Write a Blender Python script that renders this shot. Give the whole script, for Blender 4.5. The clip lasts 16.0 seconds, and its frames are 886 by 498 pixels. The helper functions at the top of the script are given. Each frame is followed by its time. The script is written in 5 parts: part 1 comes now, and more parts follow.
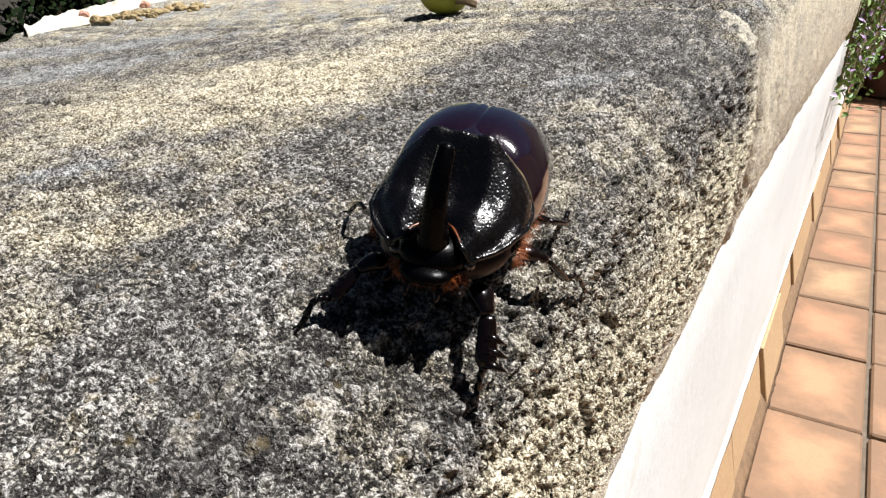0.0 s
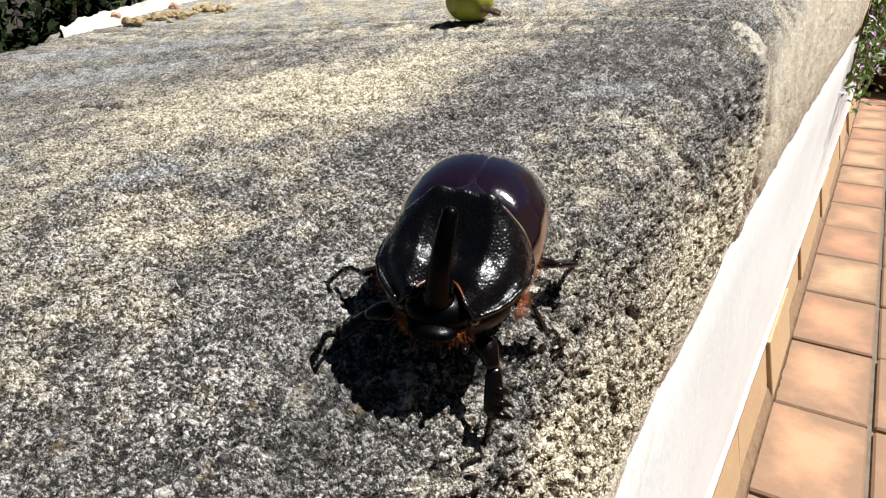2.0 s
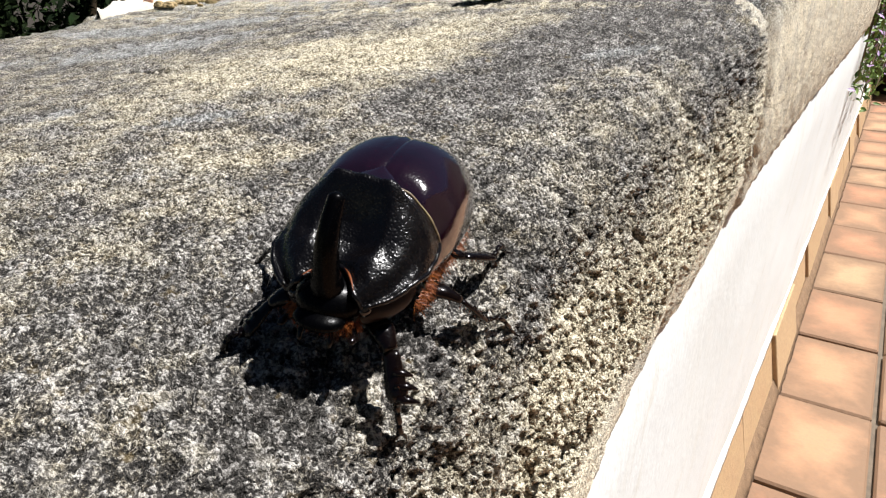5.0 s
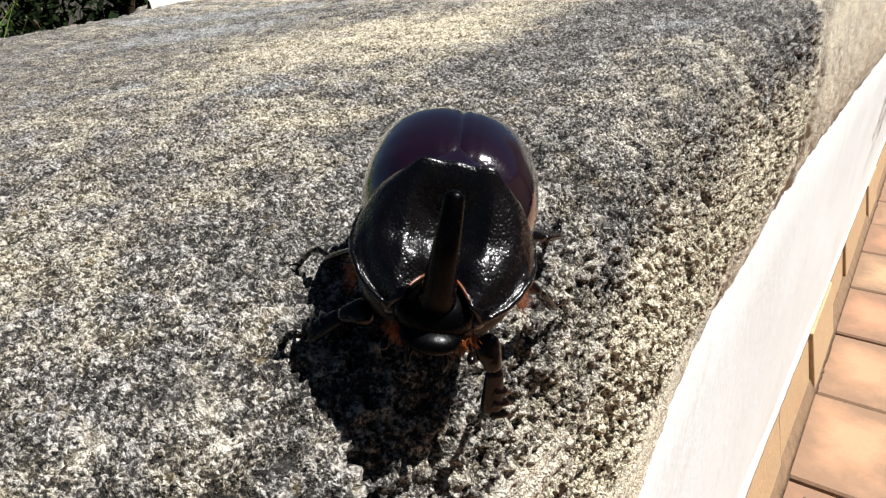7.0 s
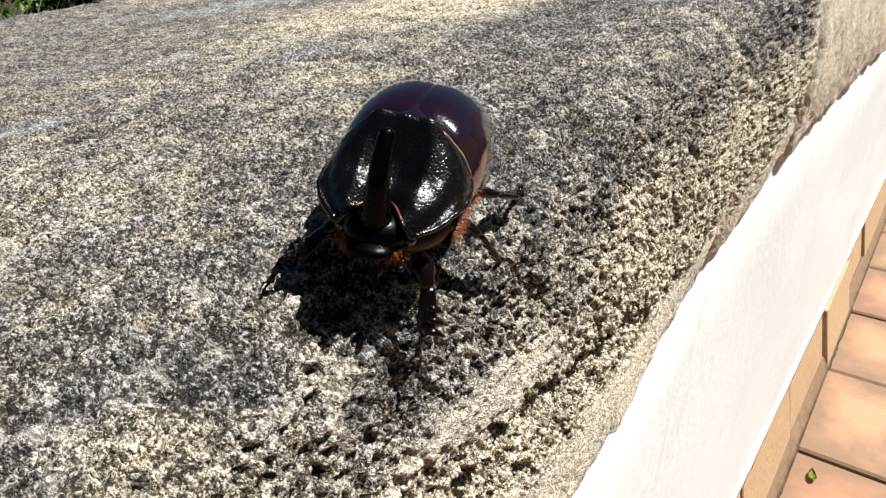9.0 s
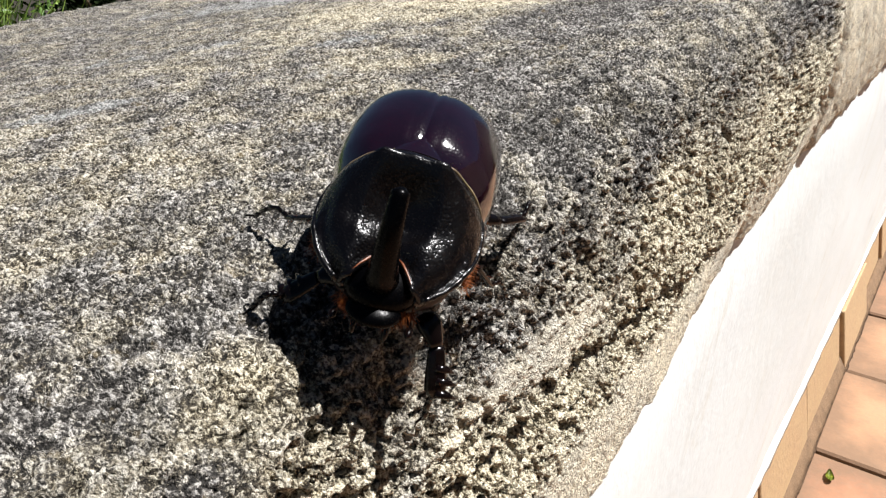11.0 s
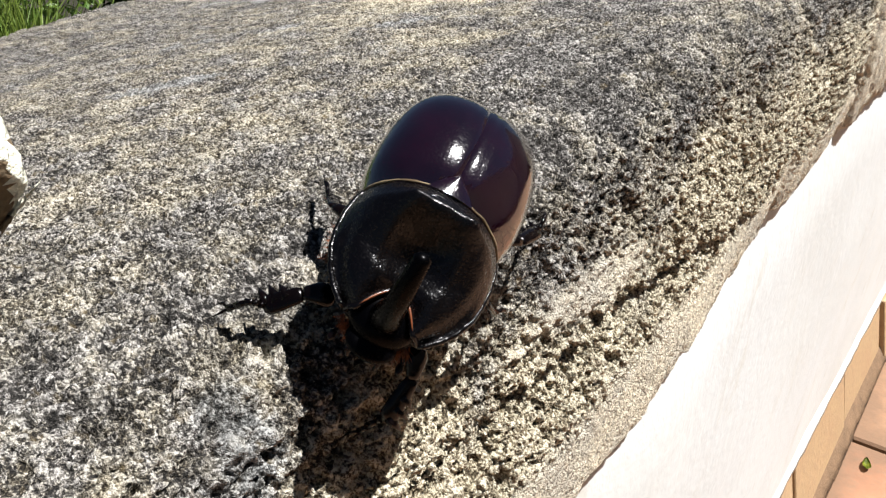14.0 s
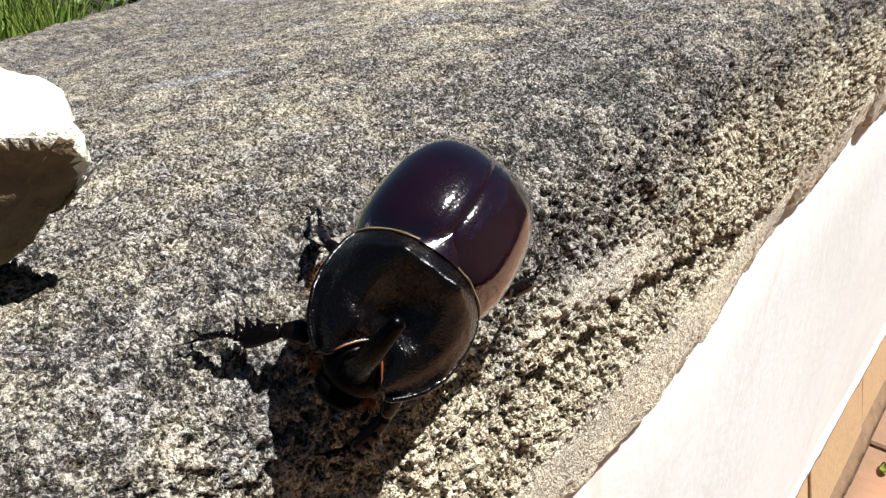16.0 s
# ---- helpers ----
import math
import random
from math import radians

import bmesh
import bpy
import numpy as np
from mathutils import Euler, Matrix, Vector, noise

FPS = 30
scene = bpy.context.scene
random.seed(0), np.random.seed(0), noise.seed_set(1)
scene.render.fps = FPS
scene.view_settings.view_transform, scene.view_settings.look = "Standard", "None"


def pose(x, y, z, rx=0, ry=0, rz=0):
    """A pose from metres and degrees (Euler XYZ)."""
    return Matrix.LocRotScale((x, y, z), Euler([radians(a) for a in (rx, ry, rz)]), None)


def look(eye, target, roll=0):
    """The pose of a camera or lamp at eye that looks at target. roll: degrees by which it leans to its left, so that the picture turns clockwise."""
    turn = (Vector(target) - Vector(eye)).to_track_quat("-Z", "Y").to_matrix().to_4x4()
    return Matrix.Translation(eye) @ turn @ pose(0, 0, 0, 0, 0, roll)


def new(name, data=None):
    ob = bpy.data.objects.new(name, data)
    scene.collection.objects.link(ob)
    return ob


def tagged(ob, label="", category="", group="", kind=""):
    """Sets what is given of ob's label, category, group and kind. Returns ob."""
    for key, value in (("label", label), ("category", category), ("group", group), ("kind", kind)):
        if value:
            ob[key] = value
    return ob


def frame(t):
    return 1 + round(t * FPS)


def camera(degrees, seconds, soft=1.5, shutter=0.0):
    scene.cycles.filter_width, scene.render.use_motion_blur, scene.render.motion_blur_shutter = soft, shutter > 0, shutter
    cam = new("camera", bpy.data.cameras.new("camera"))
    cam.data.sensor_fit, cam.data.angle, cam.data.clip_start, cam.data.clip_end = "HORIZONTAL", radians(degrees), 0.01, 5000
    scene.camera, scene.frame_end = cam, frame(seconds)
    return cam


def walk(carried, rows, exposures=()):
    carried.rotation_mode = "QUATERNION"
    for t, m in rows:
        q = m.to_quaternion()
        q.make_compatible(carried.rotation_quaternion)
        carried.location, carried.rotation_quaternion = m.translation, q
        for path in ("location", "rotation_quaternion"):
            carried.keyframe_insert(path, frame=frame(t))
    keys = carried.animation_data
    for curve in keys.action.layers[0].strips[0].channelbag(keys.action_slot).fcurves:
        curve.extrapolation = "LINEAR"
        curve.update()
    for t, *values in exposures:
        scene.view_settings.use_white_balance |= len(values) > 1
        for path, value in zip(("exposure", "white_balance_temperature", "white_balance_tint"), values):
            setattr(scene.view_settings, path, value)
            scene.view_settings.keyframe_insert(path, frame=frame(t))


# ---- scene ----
cam = camera(65.97, 16.0, soft=1.3)
PATH = [
    (0, 0.00036, -0.00005, 0.03633, 68.238, 0.259, 31.058),
    (0.5, -0.00196, -0.00241, 0.03850, 68.087, 0.563, 31.144),
    (1, -0.00311, -0.00443, 0.03804, 67.909, 0.315, 31.542),
    (1.5, 0.00014, -0.00576, 0.04204, 67.761, 0.564, 31.429),
    (2, 0.00117, -0.01241, 0.04170, 67.644, 0.171, 31.667),
    (2.5, 0.00398, -0.01761, 0.04122, 67.724, 0.159, 31.651),
    (3, 0.00446, -0.02280, 0.03969, 67.538, -0.219, 31.718),
    (3.2, 0.00434, -0.02333, 0.03829, 67.665, -0.475, 31.856),
    (5.3, 0.00805, -0.03253, 0.03491, 67.822, -0.004, 32.791),
    (5.5, 0.00762, -0.03419, 0.03473, 67.836, 0.129, 33.017),
    (6, 0.00916, -0.03620, 0.03418, 67.792, 0.246, 33.497),
    (6.5, 0.00536, -0.03678, 0.03107, 67.894, 0.182, 34.233),
    (7, 0.00420, -0.03885, 0.02946, 67.800, 0.220, 34.667),
    (7.5, 0.00826, -0.04092, 0.02816, 67.642, 0.658, 35.023),
    (8, 0.01134, -0.04481, 0.02585, 66.864, 0.908, 35.322),
    (8.5, 0.01574, -0.05104, 0.02559, 66.195, 0.311, 35.976),
    (9, 0.01550, -0.05447, 0.02953, 66.099, 0.216, 36.397),
    (9.2, 0.01427, -0.05601, 0.03291, 66.102, 0.164, 36.547),
    (11.3, 0.01498, -0.06694, 0.02627, 66.510, 0.584, 37.474),
    (11.5, 0.01631, -0.06938, 0.02755, 66.395, 0.883, 37.478),
    (12, 0.01953, -0.07025, 0.02776, 66.413, 1.141, 37.907),
    (12.5, 0.02016, -0.07591, 0.02711, 66.248, 0.944, 38.372),
    (13, 0.02092, -0.08044, 0.02340, 66.261, 0.367, 39.309),
    (13.5, 0.02177, -0.07682, 0.02742, 65.664, 1.238, 39.484),
    (14, 0.02030, -0.07816, 0.02559, 65.809, 1.107, 39.937),
    (14.5, 0.02096, -0.07848, 0.02460, 65.851, 1.477, 40.167),
    (15, 0.01981, -0.08155, 0.02567, 65.621, 1.498, 40.504),
    (15.5, 0.02097, -0.08092, 0.02480, 65.639, 0.972, 41.193),
    (16, 0.02268, -0.08301, 0.02569, 65.733, 0.872, 41.519),
]
walk(cam, [(t, pose(*row)) for t, *row in PATH])

# ---- light ----
SUN_AZIMUTH, SUN_HEIGHT = 53.0, 63.0          # degrees from +y towards +x, degrees above the horizon
world = bpy.data.worlds.new("sky")
scene.world = world
world.use_nodes = True
wn = world.node_tree
sky = wn.nodes.new("ShaderNodeTexSky")
sky.sky_type, sky.sun_disc = "NISHITA", False
sky.dust_density, sky.ozone_density, sky.altitude = 0.3, 3.0, 600
sky.sun_elevation, sky.sun_rotation = radians(SUN_HEIGHT), radians(SUN_AZIMUTH)
wn.nodes["Background"].inputs["Strength"].default_value = 0.015
wn.links.new(sky.outputs["Color"], wn.nodes["Background"].inputs["Color"])
sun = new("sun", bpy.data.lights.new("sun", "SUN"))
sun.data.energy, sun.data.angle, sun.data.color = 5.0, radians(0.55), (1.0, 0.975, 0.97)
sun_way = Vector((math.sin(radians(SUN_AZIMUTH)) * math.cos(radians(SUN_HEIGHT)),
                  math.cos(radians(SUN_AZIMUTH)) * math.cos(radians(SUN_HEIGHT)), math.sin(radians(SUN_HEIGHT))))
sun.matrix_world = look(sun_way * 3, (0, 0, 0))
scene.view_settings.exposure = 1.09

# ---- materials ----


def material(name, rough=0.6, metal=0.0, spec=0.5):
    m = bpy.data.materials.new(name)
    m.use_nodes = True
    nt = m.node_tree
    b = nt.nodes["Principled BSDF"]
    b.inputs["Roughness"].default_value = rough
    b.inputs["Metallic"].default_value = metal
    b.inputs["Specular IOR Level"].default_value = spec
    return m, nt, b


def coords(nt, kind="Object"):
    return nt.nodes.new("ShaderNodeTexCoord").outputs[kind]


def noise_node(nt, vec, scale, detail=3.0, rough=0.6, stretch=None):
    if stretch:
        mp = nt.nodes.new("ShaderNodeMapping")
        mp.inputs["Scale"].default_value = stretch
        nt.links.new(vec, mp.inputs["Vector"])
        vec = mp.outputs["Vector"]
    n = nt.nodes.new("ShaderNodeTexNoise")
    n.inputs["Scale"].default_value = scale
    n.inputs["Detail"].default_value = detail
    n.inputs["Roughness"].default_value = rough
    nt.links.new(vec, n.inputs["Vector"])
    return n.outputs["Fac"]


def ramp(nt, fac, stops):
    r = nt.nodes.new("ShaderNodeValToRGB")
    el = r.color_ramp.elements
    while len(el) < len(stops):
        el.new(0.5)
    for e, (p, c) in zip(el, stops):
        e.position = p
        e.color = (c, c, c, 1) if isinstance(c, (int, float)) else (*c, 1)
    nt.links.new(fac, r.inputs["Fac"])
    return r.outputs["Color"]


def mix(nt, fac, a, b, how="MIX"):
    n = nt.nodes.new("ShaderNodeMix")
    n.data_type, n.blend_type = "RGBA", how
    for i, v in ((0, fac), (6, a), (7, b)):
        if isinstance(v, (int, float)):
            n.inputs[i].default_value = v
        elif isinstance(v, tuple):
            n.inputs[i].default_value = (*v, 1)
        else:
            nt.links.new(v, n.inputs[i])
    return n.outputs[2]


def arith(nt, op, a, b):
    n = nt.nodes.new("ShaderNodeMath")
    n.operation = op
    for i, v in enumerate((a, b)):
        if isinstance(v, (int, float)):
            n.inputs[i].default_value = v
        else:
            nt.links.new(v, n.inputs[i])
    return n.outputs[0]


def bump(nt, bsdf, height, strength, dist):
    n = nt.nodes.new("ShaderNodeBump")
    n.inputs["Strength"].default_value = strength
    n.inputs["Distance"].default_value = dist
    nt.links.new(height, n.inputs["Height"])
    nt.links.new(n.outputs["Normal"], bsdf.inputs["Normal"])


def attribute(nt, name):
    n = nt.nodes.new("ShaderNodeAttribute")
    n.attribute_name = name
    return n.outputs["Fac"]


def stone_material():
    """Weathered limestone: pale grains under a grey-black lichen crust, cream where the crust has gone."""
    m, nt, b = material("weathered_limestone", 0.92, spec=0.25)
    v = coords(nt)
    grain = noise_node(nt, v, 2100, 3, 0.7)
    speck = noise_node(nt, v, 4600, 2, 0.6)
    patch = noise_node(nt, v, 75, 6, 0.7)
    cloud = noise_node(nt, v, 19, 4, 0.6)
    relief = attribute(nt, "relief")
    # grains of uneven size, each with a shade of its own
    wob = nt.nodes.new("ShaderNodeVectorMath")
    wob.operation = "ADD"
    shake = nt.nodes.new("ShaderNodeVectorMath")
    shake.operation = "SCALE"
    shake.inputs["Scale"].default_value = 0.0007
    fuzz = nt.nodes.new("ShaderNodeTexNoise")
    fuzz.inputs["Scale"].default_value = 1300
    fuzz.inputs["Detail"].default_value = 3
    nt.links.new(v, fuzz.inputs["Vector"])
    nt.links.new(fuzz.outputs["Color"], shake.inputs[0])
    nt.links.new(v, wob.inputs[0])
    nt.links.new(shake.outputs["Vector"], wob.inputs[1])
    cells = nt.nodes.new("ShaderNodeTexVoronoi")
    cells.inputs["Scale"].default_value = 2300
    nt.links.new(wob.outputs["Vector"], cells.inputs["Vector"])
    shade = nt.nodes.new("ShaderNodeSeparateColor")
    nt.links.new(cells.outputs["Color"], shade.inputs[0])
    each = arith(nt, "MULTIPLY", arith(nt, "SUBTRACT", shade.outputs[0], 0.5), 0.24)
    fine = arith(nt, "ADD", arith(nt, "MULTIPLY", arith(nt, "SUBTRACT", grain, 0.5), 0.75), arith(nt, "MULTIPLY", arith(nt, "SUBTRACT", speck, 0.5), 0.42))
    blot = arith(nt, "MULTIPLY", arith(nt, "SUBTRACT", noise_node(nt, v, 420, 4, 0.65), 0.5), 0.22)
    g = arith(nt, "ADD", arith(nt, "ADD", arith(nt, "ADD", fine, each), blot), arith(nt, "ADD", arith(nt, "MULTIPLY", relief, 0.07), 0.5))
    crusted = ramp(nt, g, [(0.37, (0.013, 0.0122, 0.011)), (0.46, (0.048, 0.0445, 0.040)), (0.535, (0.142, 0.133, 0.121)), (0.615, (0.342, 0.328, 0.305)), (0.71, (0.55, 0.535, 0.50))])
    bare = ramp(nt, g, [(0.34, (0.05, 0.038, 0.021)), (0.43, (0.19, 0.155, 0.098)), (0.52, (0.50, 0.44, 0.305)), (0.60, (0.78, 0.72, 0.55))])
    filmed = ramp(nt, g, [(0.36, (0.048, 0.049, 0.046)), (0.46, (0.172, 0.176, 0.170)), (0.55, (0.335, 0.342, 0.332)), (0.64, (0.555, 0.56, 0.54))])
    # where the crust has gone, grain by grain
    cr = arith(nt, "ADD", arith(nt, "MULTIPLY", arith(nt, "SUBTRACT", patch, 0.5), 1.9), arith(nt, "MULTIPLY", arith(nt, "SUBTRACT", cloud, 0.5), 0.55))
    cr = arith(nt, "ADD", arith(nt, "ADD", cr, attribute(nt, "crust")), arith(nt, "MULTIPLY", fine, -1.3))
    col = mix(nt, ramp(nt, cr, [(0.02, 0.0), (0.78, 1.0)]), bare, crusted)
    # a pale film in streaks that run askew over the top
    way = nt.nodes.new("ShaderNodeMapping")
    way.inputs["Rotation"].default_value = (0, 0, radians(-38))
    nt.links.new(v, way.inputs["Vector"])
    streak = noise_node(nt, way.outputs["Vector"], 95, 6, 0.68, (1.0, 0.33, 1.0))
    fl = arith(nt, "ADD", arith(nt, "ADD", attribute(nt, "film"), arith(nt, "MULTIPLY", arith(nt, "SUBTRACT", streak, 0.5), 2.3)), arith(nt, "MULTIPLY", fine, 0.9))
    col = mix(nt, ramp(nt, fl, [(0.42, 0.0), (0.75, 0.9)]), col, filmed)
    dark = ramp(nt, noise_node(nt, v, 120, 5, 0.66), [(0.46, 0.0), (0.63, 0.6)])
    col = mix(nt, arith(nt, "MULTIPLY", dark, attribute(nt, "crust")), col, (0.03, 0.028, 0.025))
    tint = noise_node(nt, v, 420, 2, 0.5)
    col = mix(nt, ramp(nt, tint, [(0.62, 0.0), (0.74, 0.35)]), col, (0.21, 0.15, 0.055))
    # shade of pits, hollows, ledge and underside, put into the colour as near-black
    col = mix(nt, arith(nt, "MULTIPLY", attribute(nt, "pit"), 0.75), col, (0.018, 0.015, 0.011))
    worn = mix(nt, ramp(nt, patch, [(0.4, 0.0), (0.62, 1.0)]), (0.84, 0.76, 0.58), (0.60, 0.56, 0.46))
    worn = mix(nt, ramp(nt, g, [(0.36, 0.6), (0.47, 0.0)]), worn, (0.11, 0.095, 0.07))
    col = mix(nt, arith(nt, "MULTIPLY", attribute(nt, "smear"), 0.9), col, worn)
    nt.links.new(col, b.inputs["Base Color"])
    h = arith(nt, "SUBTRACT", arith(nt, "ADD", grain, arith(nt, "MULTIPLY", speck, 0.5)), arith(nt, "MULTIPLY", cells.outputs["Distance"], 0.5))
    bump(nt, b, h, 0.9, 0.0009)
    return m


def plaster_material():
    m, nt, b = material("white_limewash", 0.85, spec=0.2)
    v = coords(nt)
    big = noise_node(nt, v, 9, 4, 0.6)
    run = noise_node(nt, v, 30, 5, 0.62, (1, 1, 0.3))
    col = mix(nt, ramp(nt, big, [(0.4, 0.0), (0.75, 0.5)]), (0.705, 0.745, 0.74), (0.66, 0.685, 0.64))
    col = mix(nt, ramp(nt, run, [(0.58, 0.0), (0.80, 0.45)]), col, (0.56, 0.54, 0.44))
    stain = noise_node(nt, v, 27, 6, 0.7, (1, 1, 0.5))
    col = mix(nt, ramp(nt, stain, [(0.60, 0.0), (0.68, 0.35)]), col, (0.50, 0.47, 0.36))
    nt.links.new(col, b.inputs["Base Color"])
    bump(nt, b, noise_node(nt, v, 160, 4, 0.6), 0.2, 0.0015)
    return m


def tile_material(name, pale):
    """Fired terracotta with a paler rim, one shade to each tile."""
    m, nt, b = material(name, 0.72, spec=0.3)
    info = nt.nodes.new("ShaderNodeObjectInfo").outputs["Random"]
    moved = nt.nodes.new("ShaderNodeVectorMath")
    moved.operation = "ADD"
    nt.links.new(coords(nt), moved.inputs[0])
    nt.links.new(arith(nt, "MULTIPLY", info, 37.0), moved.inputs[1])
    v = moved.outputs["Vector"]
    base = ramp(nt, info, [(0.0, (0.35, 0.155, 0.085)), (0.62, (0.36, 0.18, 0.10)), (0.76, (0.36, 0.225, 0.125)), (0.84, (0.36, 0.23, 0.13)), (1.0, (0.32, 0.125, 0.068))]) if not pale else ramp(nt, info, [(0.0, (0.40, 0.275, 0.15)), (1.0, (0.44, 0.315, 0.18))])
    big = noise_node(nt, v, 19, 6, 0.68)
    col = mix(nt, ramp(nt, big, [(0.42, 0.0), (0.7, 0.5)]), base, (0.37, 0.225, 0.13))
    fine = noise_node(nt, v, 210, 4, 0.65)
    col = mix(nt, ramp(nt, fine, [(0.45, 0.0), (0.72, 0.5)]), col, (0.25, 0.17, 0.11))
    # worn, dirty rim
    sep = nt.nodes.new("ShaderNodeSeparateXYZ")
    nt.links.new(coords(nt, "Generated"), sep.inputs[0])
    ex = arith(nt, "ABSOLUTE", arith(nt, "SUBTRACT", sep.outputs[0], 0.5), 0)
    ey = arith(nt, "ABSOLUTE", arith(nt, "SUBTRACT", sep.outputs[1], 0.5), 0)
    e = arith(nt, "ADD", arith(nt, "MAXIMUM", ex, ey), arith(nt, "MULTIPLY", noise_node(nt, v, 13, 5, 0.66), 0.85))
    if not pale:
        col = mix(nt, ramp(nt, e, [(0.55, 0.0), (0.88, 0.85)]), col, (0.16, 0.10, 0.06))
    nt.links.new(col, b.inputs["Base Color"])
    bump(nt, b, mix(nt, 0.5, fine, big), 0.35, 0.004)
    return m


def plain(name, colour, other, scale, rough=0.8, spec=0.3, relief=0.3, depth=0.003):
    m, nt, b = material(name, rough, spec=spec)
    v = coords(nt)
    n1 = noise_node(nt, v, scale, 5, 0.62)
    n2 = noise_node(nt, v, scale * 6, 3, 0.6)
    col = mix(nt, ramp(nt, n1, [(0.35, 0.0), (0.7, 1.0)]), colour, other)
    col = mix(nt, ramp(nt, n2, [(0.4, 0.0), (0.8, 0.4)]), col, tuple(c * 0.55 for c in colour))
    nt.links.new(col, b.inputs["Base Color"])
    bump(nt, b, n2, relief, depth)
    return m


def leaf_material(name, a, c, rough=0.5, spec=0.4):
    m, nt, b = material(name, rough, spec=spec)
    isl = nt.nodes.new("ShaderNodeNewGeometry").outputs["Random Per Island"]
    nt.links.new(mix(nt, isl, a, c), b.inputs["Base Color"])
    b.inputs["Subsurface Weight"].default_value = 0.0
    return m


def shell_material(name, a, c, rough, coat, dots, dot_depth, scale=900, spec=0.22, ior=1.5, dusty=0.25, coat_ior=1.5):
    """Beetle cuticle: near-black lacquer, fine punctures, a little dust."""
    m, nt, b = material(name, rough, spec=spec)
    v = coords(nt)
    n = noise_node(nt, v, 160, 4, 0.6)
    grit = nt.nodes.new("ShaderNodeTexVoronoi")
    grit.inputs["Scale"].default_value = 1300
    nt.links.new(v, grit.inputs["Vector"])
    lot = nt.nodes.new("ShaderNodeSeparateColor")
    nt.links.new(grit.outputs["Color"], lot.inputs[0])
    specks = arith(nt, "MULTIPLY", ramp(nt, grit.outputs["Distance"], [(0.04, 1.0), (0.075, 0.0)]), ramp(nt, lot.outputs[0], [(0.9, 0.0), (1.0, 0.8)]))
    shade = mix(nt, ramp(nt, n, [(0.35, 0.0), (0.75, 1.0)]), a, c)
    nt.links.new(mix(nt, specks, shade, (0.03, 0.028, 0.025)), b.inputs["Base Color"])
    b.inputs["IOR"].default_value = ior
    b.inputs["Coat Weight"].default_value = coat
    b.inputs["Coat Roughness"].default_value = 0.06
    b.inputs["Coat IOR"].default_value = coat_ior
    dust = noise_node(nt, v, 2600, 2, 0.7)
    r = ramp(nt, dust, [(0.55, rough), (0.8, min(1.0, rough + dusty))])
    nt.links.new(r, b.inputs["Roughness"])
    vor = nt.nodes.new("ShaderNodeTexVoronoi")
    vor.inputs["Scale"].default_value = scale
    nt.links.new(v, vor.inputs["Vector"])
    pit = mix(nt, 0.6, ramp(nt, vor.outputs["Distance"], [(0.0, 0.0), (0.5, 1.0)]), noise_node(nt, v, scale * 0.7, 3, 0.7))
    und = noise_node(nt, v, 420, 3, 0.55, (1.0, 0.3, 1.0))
    bare = ramp(nt, noise_node(nt, v, 420, 3, 0.6), [(0.16, 0.0), (0.36, 1.0)])
    bump(nt, b, mix(nt, 0.3, mix(nt, bare, (1.0, 1.0, 1.0), pit), und), dots, dot_depth)
    nt.links.new(b.inputs["Normal"].links[0].from_socket, b.inputs["Coat Normal"])
    return m


STONE = stone_material()
LIMEWASH = plaster_material()
TERRACOTTA = tile_material("terracotta", False)
SKIRTING = tile_material("ochre_terracotta", True)
GROUT = plain("cement_grout", (0.15, 0.115, 0.08), (0.09, 0.07, 0.05), 60)
DIRT = plain("brown_dirt", (0.20, 0.125, 0.07), (0.12, 0.075, 0.042), 90, relief=0.5)
SOIL = plain("dark_garden_soil", (0.022, 0.017, 0.012), (0.036, 0.029, 0.02), 9, relief=0.6, depth=0.02)
FAR_WALL = plain("pale_grey_render", (0.55, 0.54, 0.53), (0.62, 0.61, 0.60), 5)
POT = plain("dark_fired_clay", (0.10, 0.045, 0.03), (0.15, 0.07, 0.045), 12, rough=0.7)
LEAF_GREEN = leaf_material("green_leaf", (0.05, 0.11, 0.015), (0.14, 0.22, 0.03))
# two darker leaf tones: the shade behind the wall is put into their colour
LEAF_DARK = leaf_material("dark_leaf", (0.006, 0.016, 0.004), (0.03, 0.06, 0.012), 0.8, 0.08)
LEAF_PAINTED_SHADE = leaf_material("painted_shade_leaf", (0.004, 0.008, 0.003), (0.012, 0.02, 0.006), 0.9, 0.05)
GRASS = leaf_material("grass_blade", (0.06, 0.115, 0.012), (0.18, 0.24, 0.04))
PETAL = leaf_material("mauve_petal", (0.40, 0.24, 0.50), (0.60, 0.45, 0.68))
FALLEN = plain("yellow_green_leaf", (0.30, 0.34, 0.03), (0.05, 0.09, 0.012), 160, rough=0.5, relief=0.2, depth=0.0003)
STEM = plain("woody_stem", (0.10, 0.07, 0.04), (0.16, 0.11, 0.06), 120)
FRUIT = plain("yellow_green_skin", (0.34, 0.33, 0.035), (0.22, 0.26, 0.03), 130, rough=0.5, spec=0.4, relief=0.15, depth=0.0004)
CRUMB = plain("ochre_crumb", (0.40, 0.29, 0.15), (0.20, 0.17, 0.08), 300, relief=0.6, depth=0.001)
PEBBLE = plain("pinkish_pebble", (0.50, 0.28, 0.20), (0.40, 0.22, 0.16), 400, relief=0.3, depth=0.0005)
CHIP = plain("white_plaster_chip", (0.60, 0.57, 0.50), (0.44, 0.39, 0.29), 120, relief=0.4, depth=0.001)
# brown for the broken stone's sides, with their shade put into the colour
ROCK_SHADED = plain("shaded_brown_stone", (0.20, 0.15, 0.09), (0.13, 0.09, 0.055), 130, rough=0.9, spec=0.2, relief=0.6, depth=0.001)
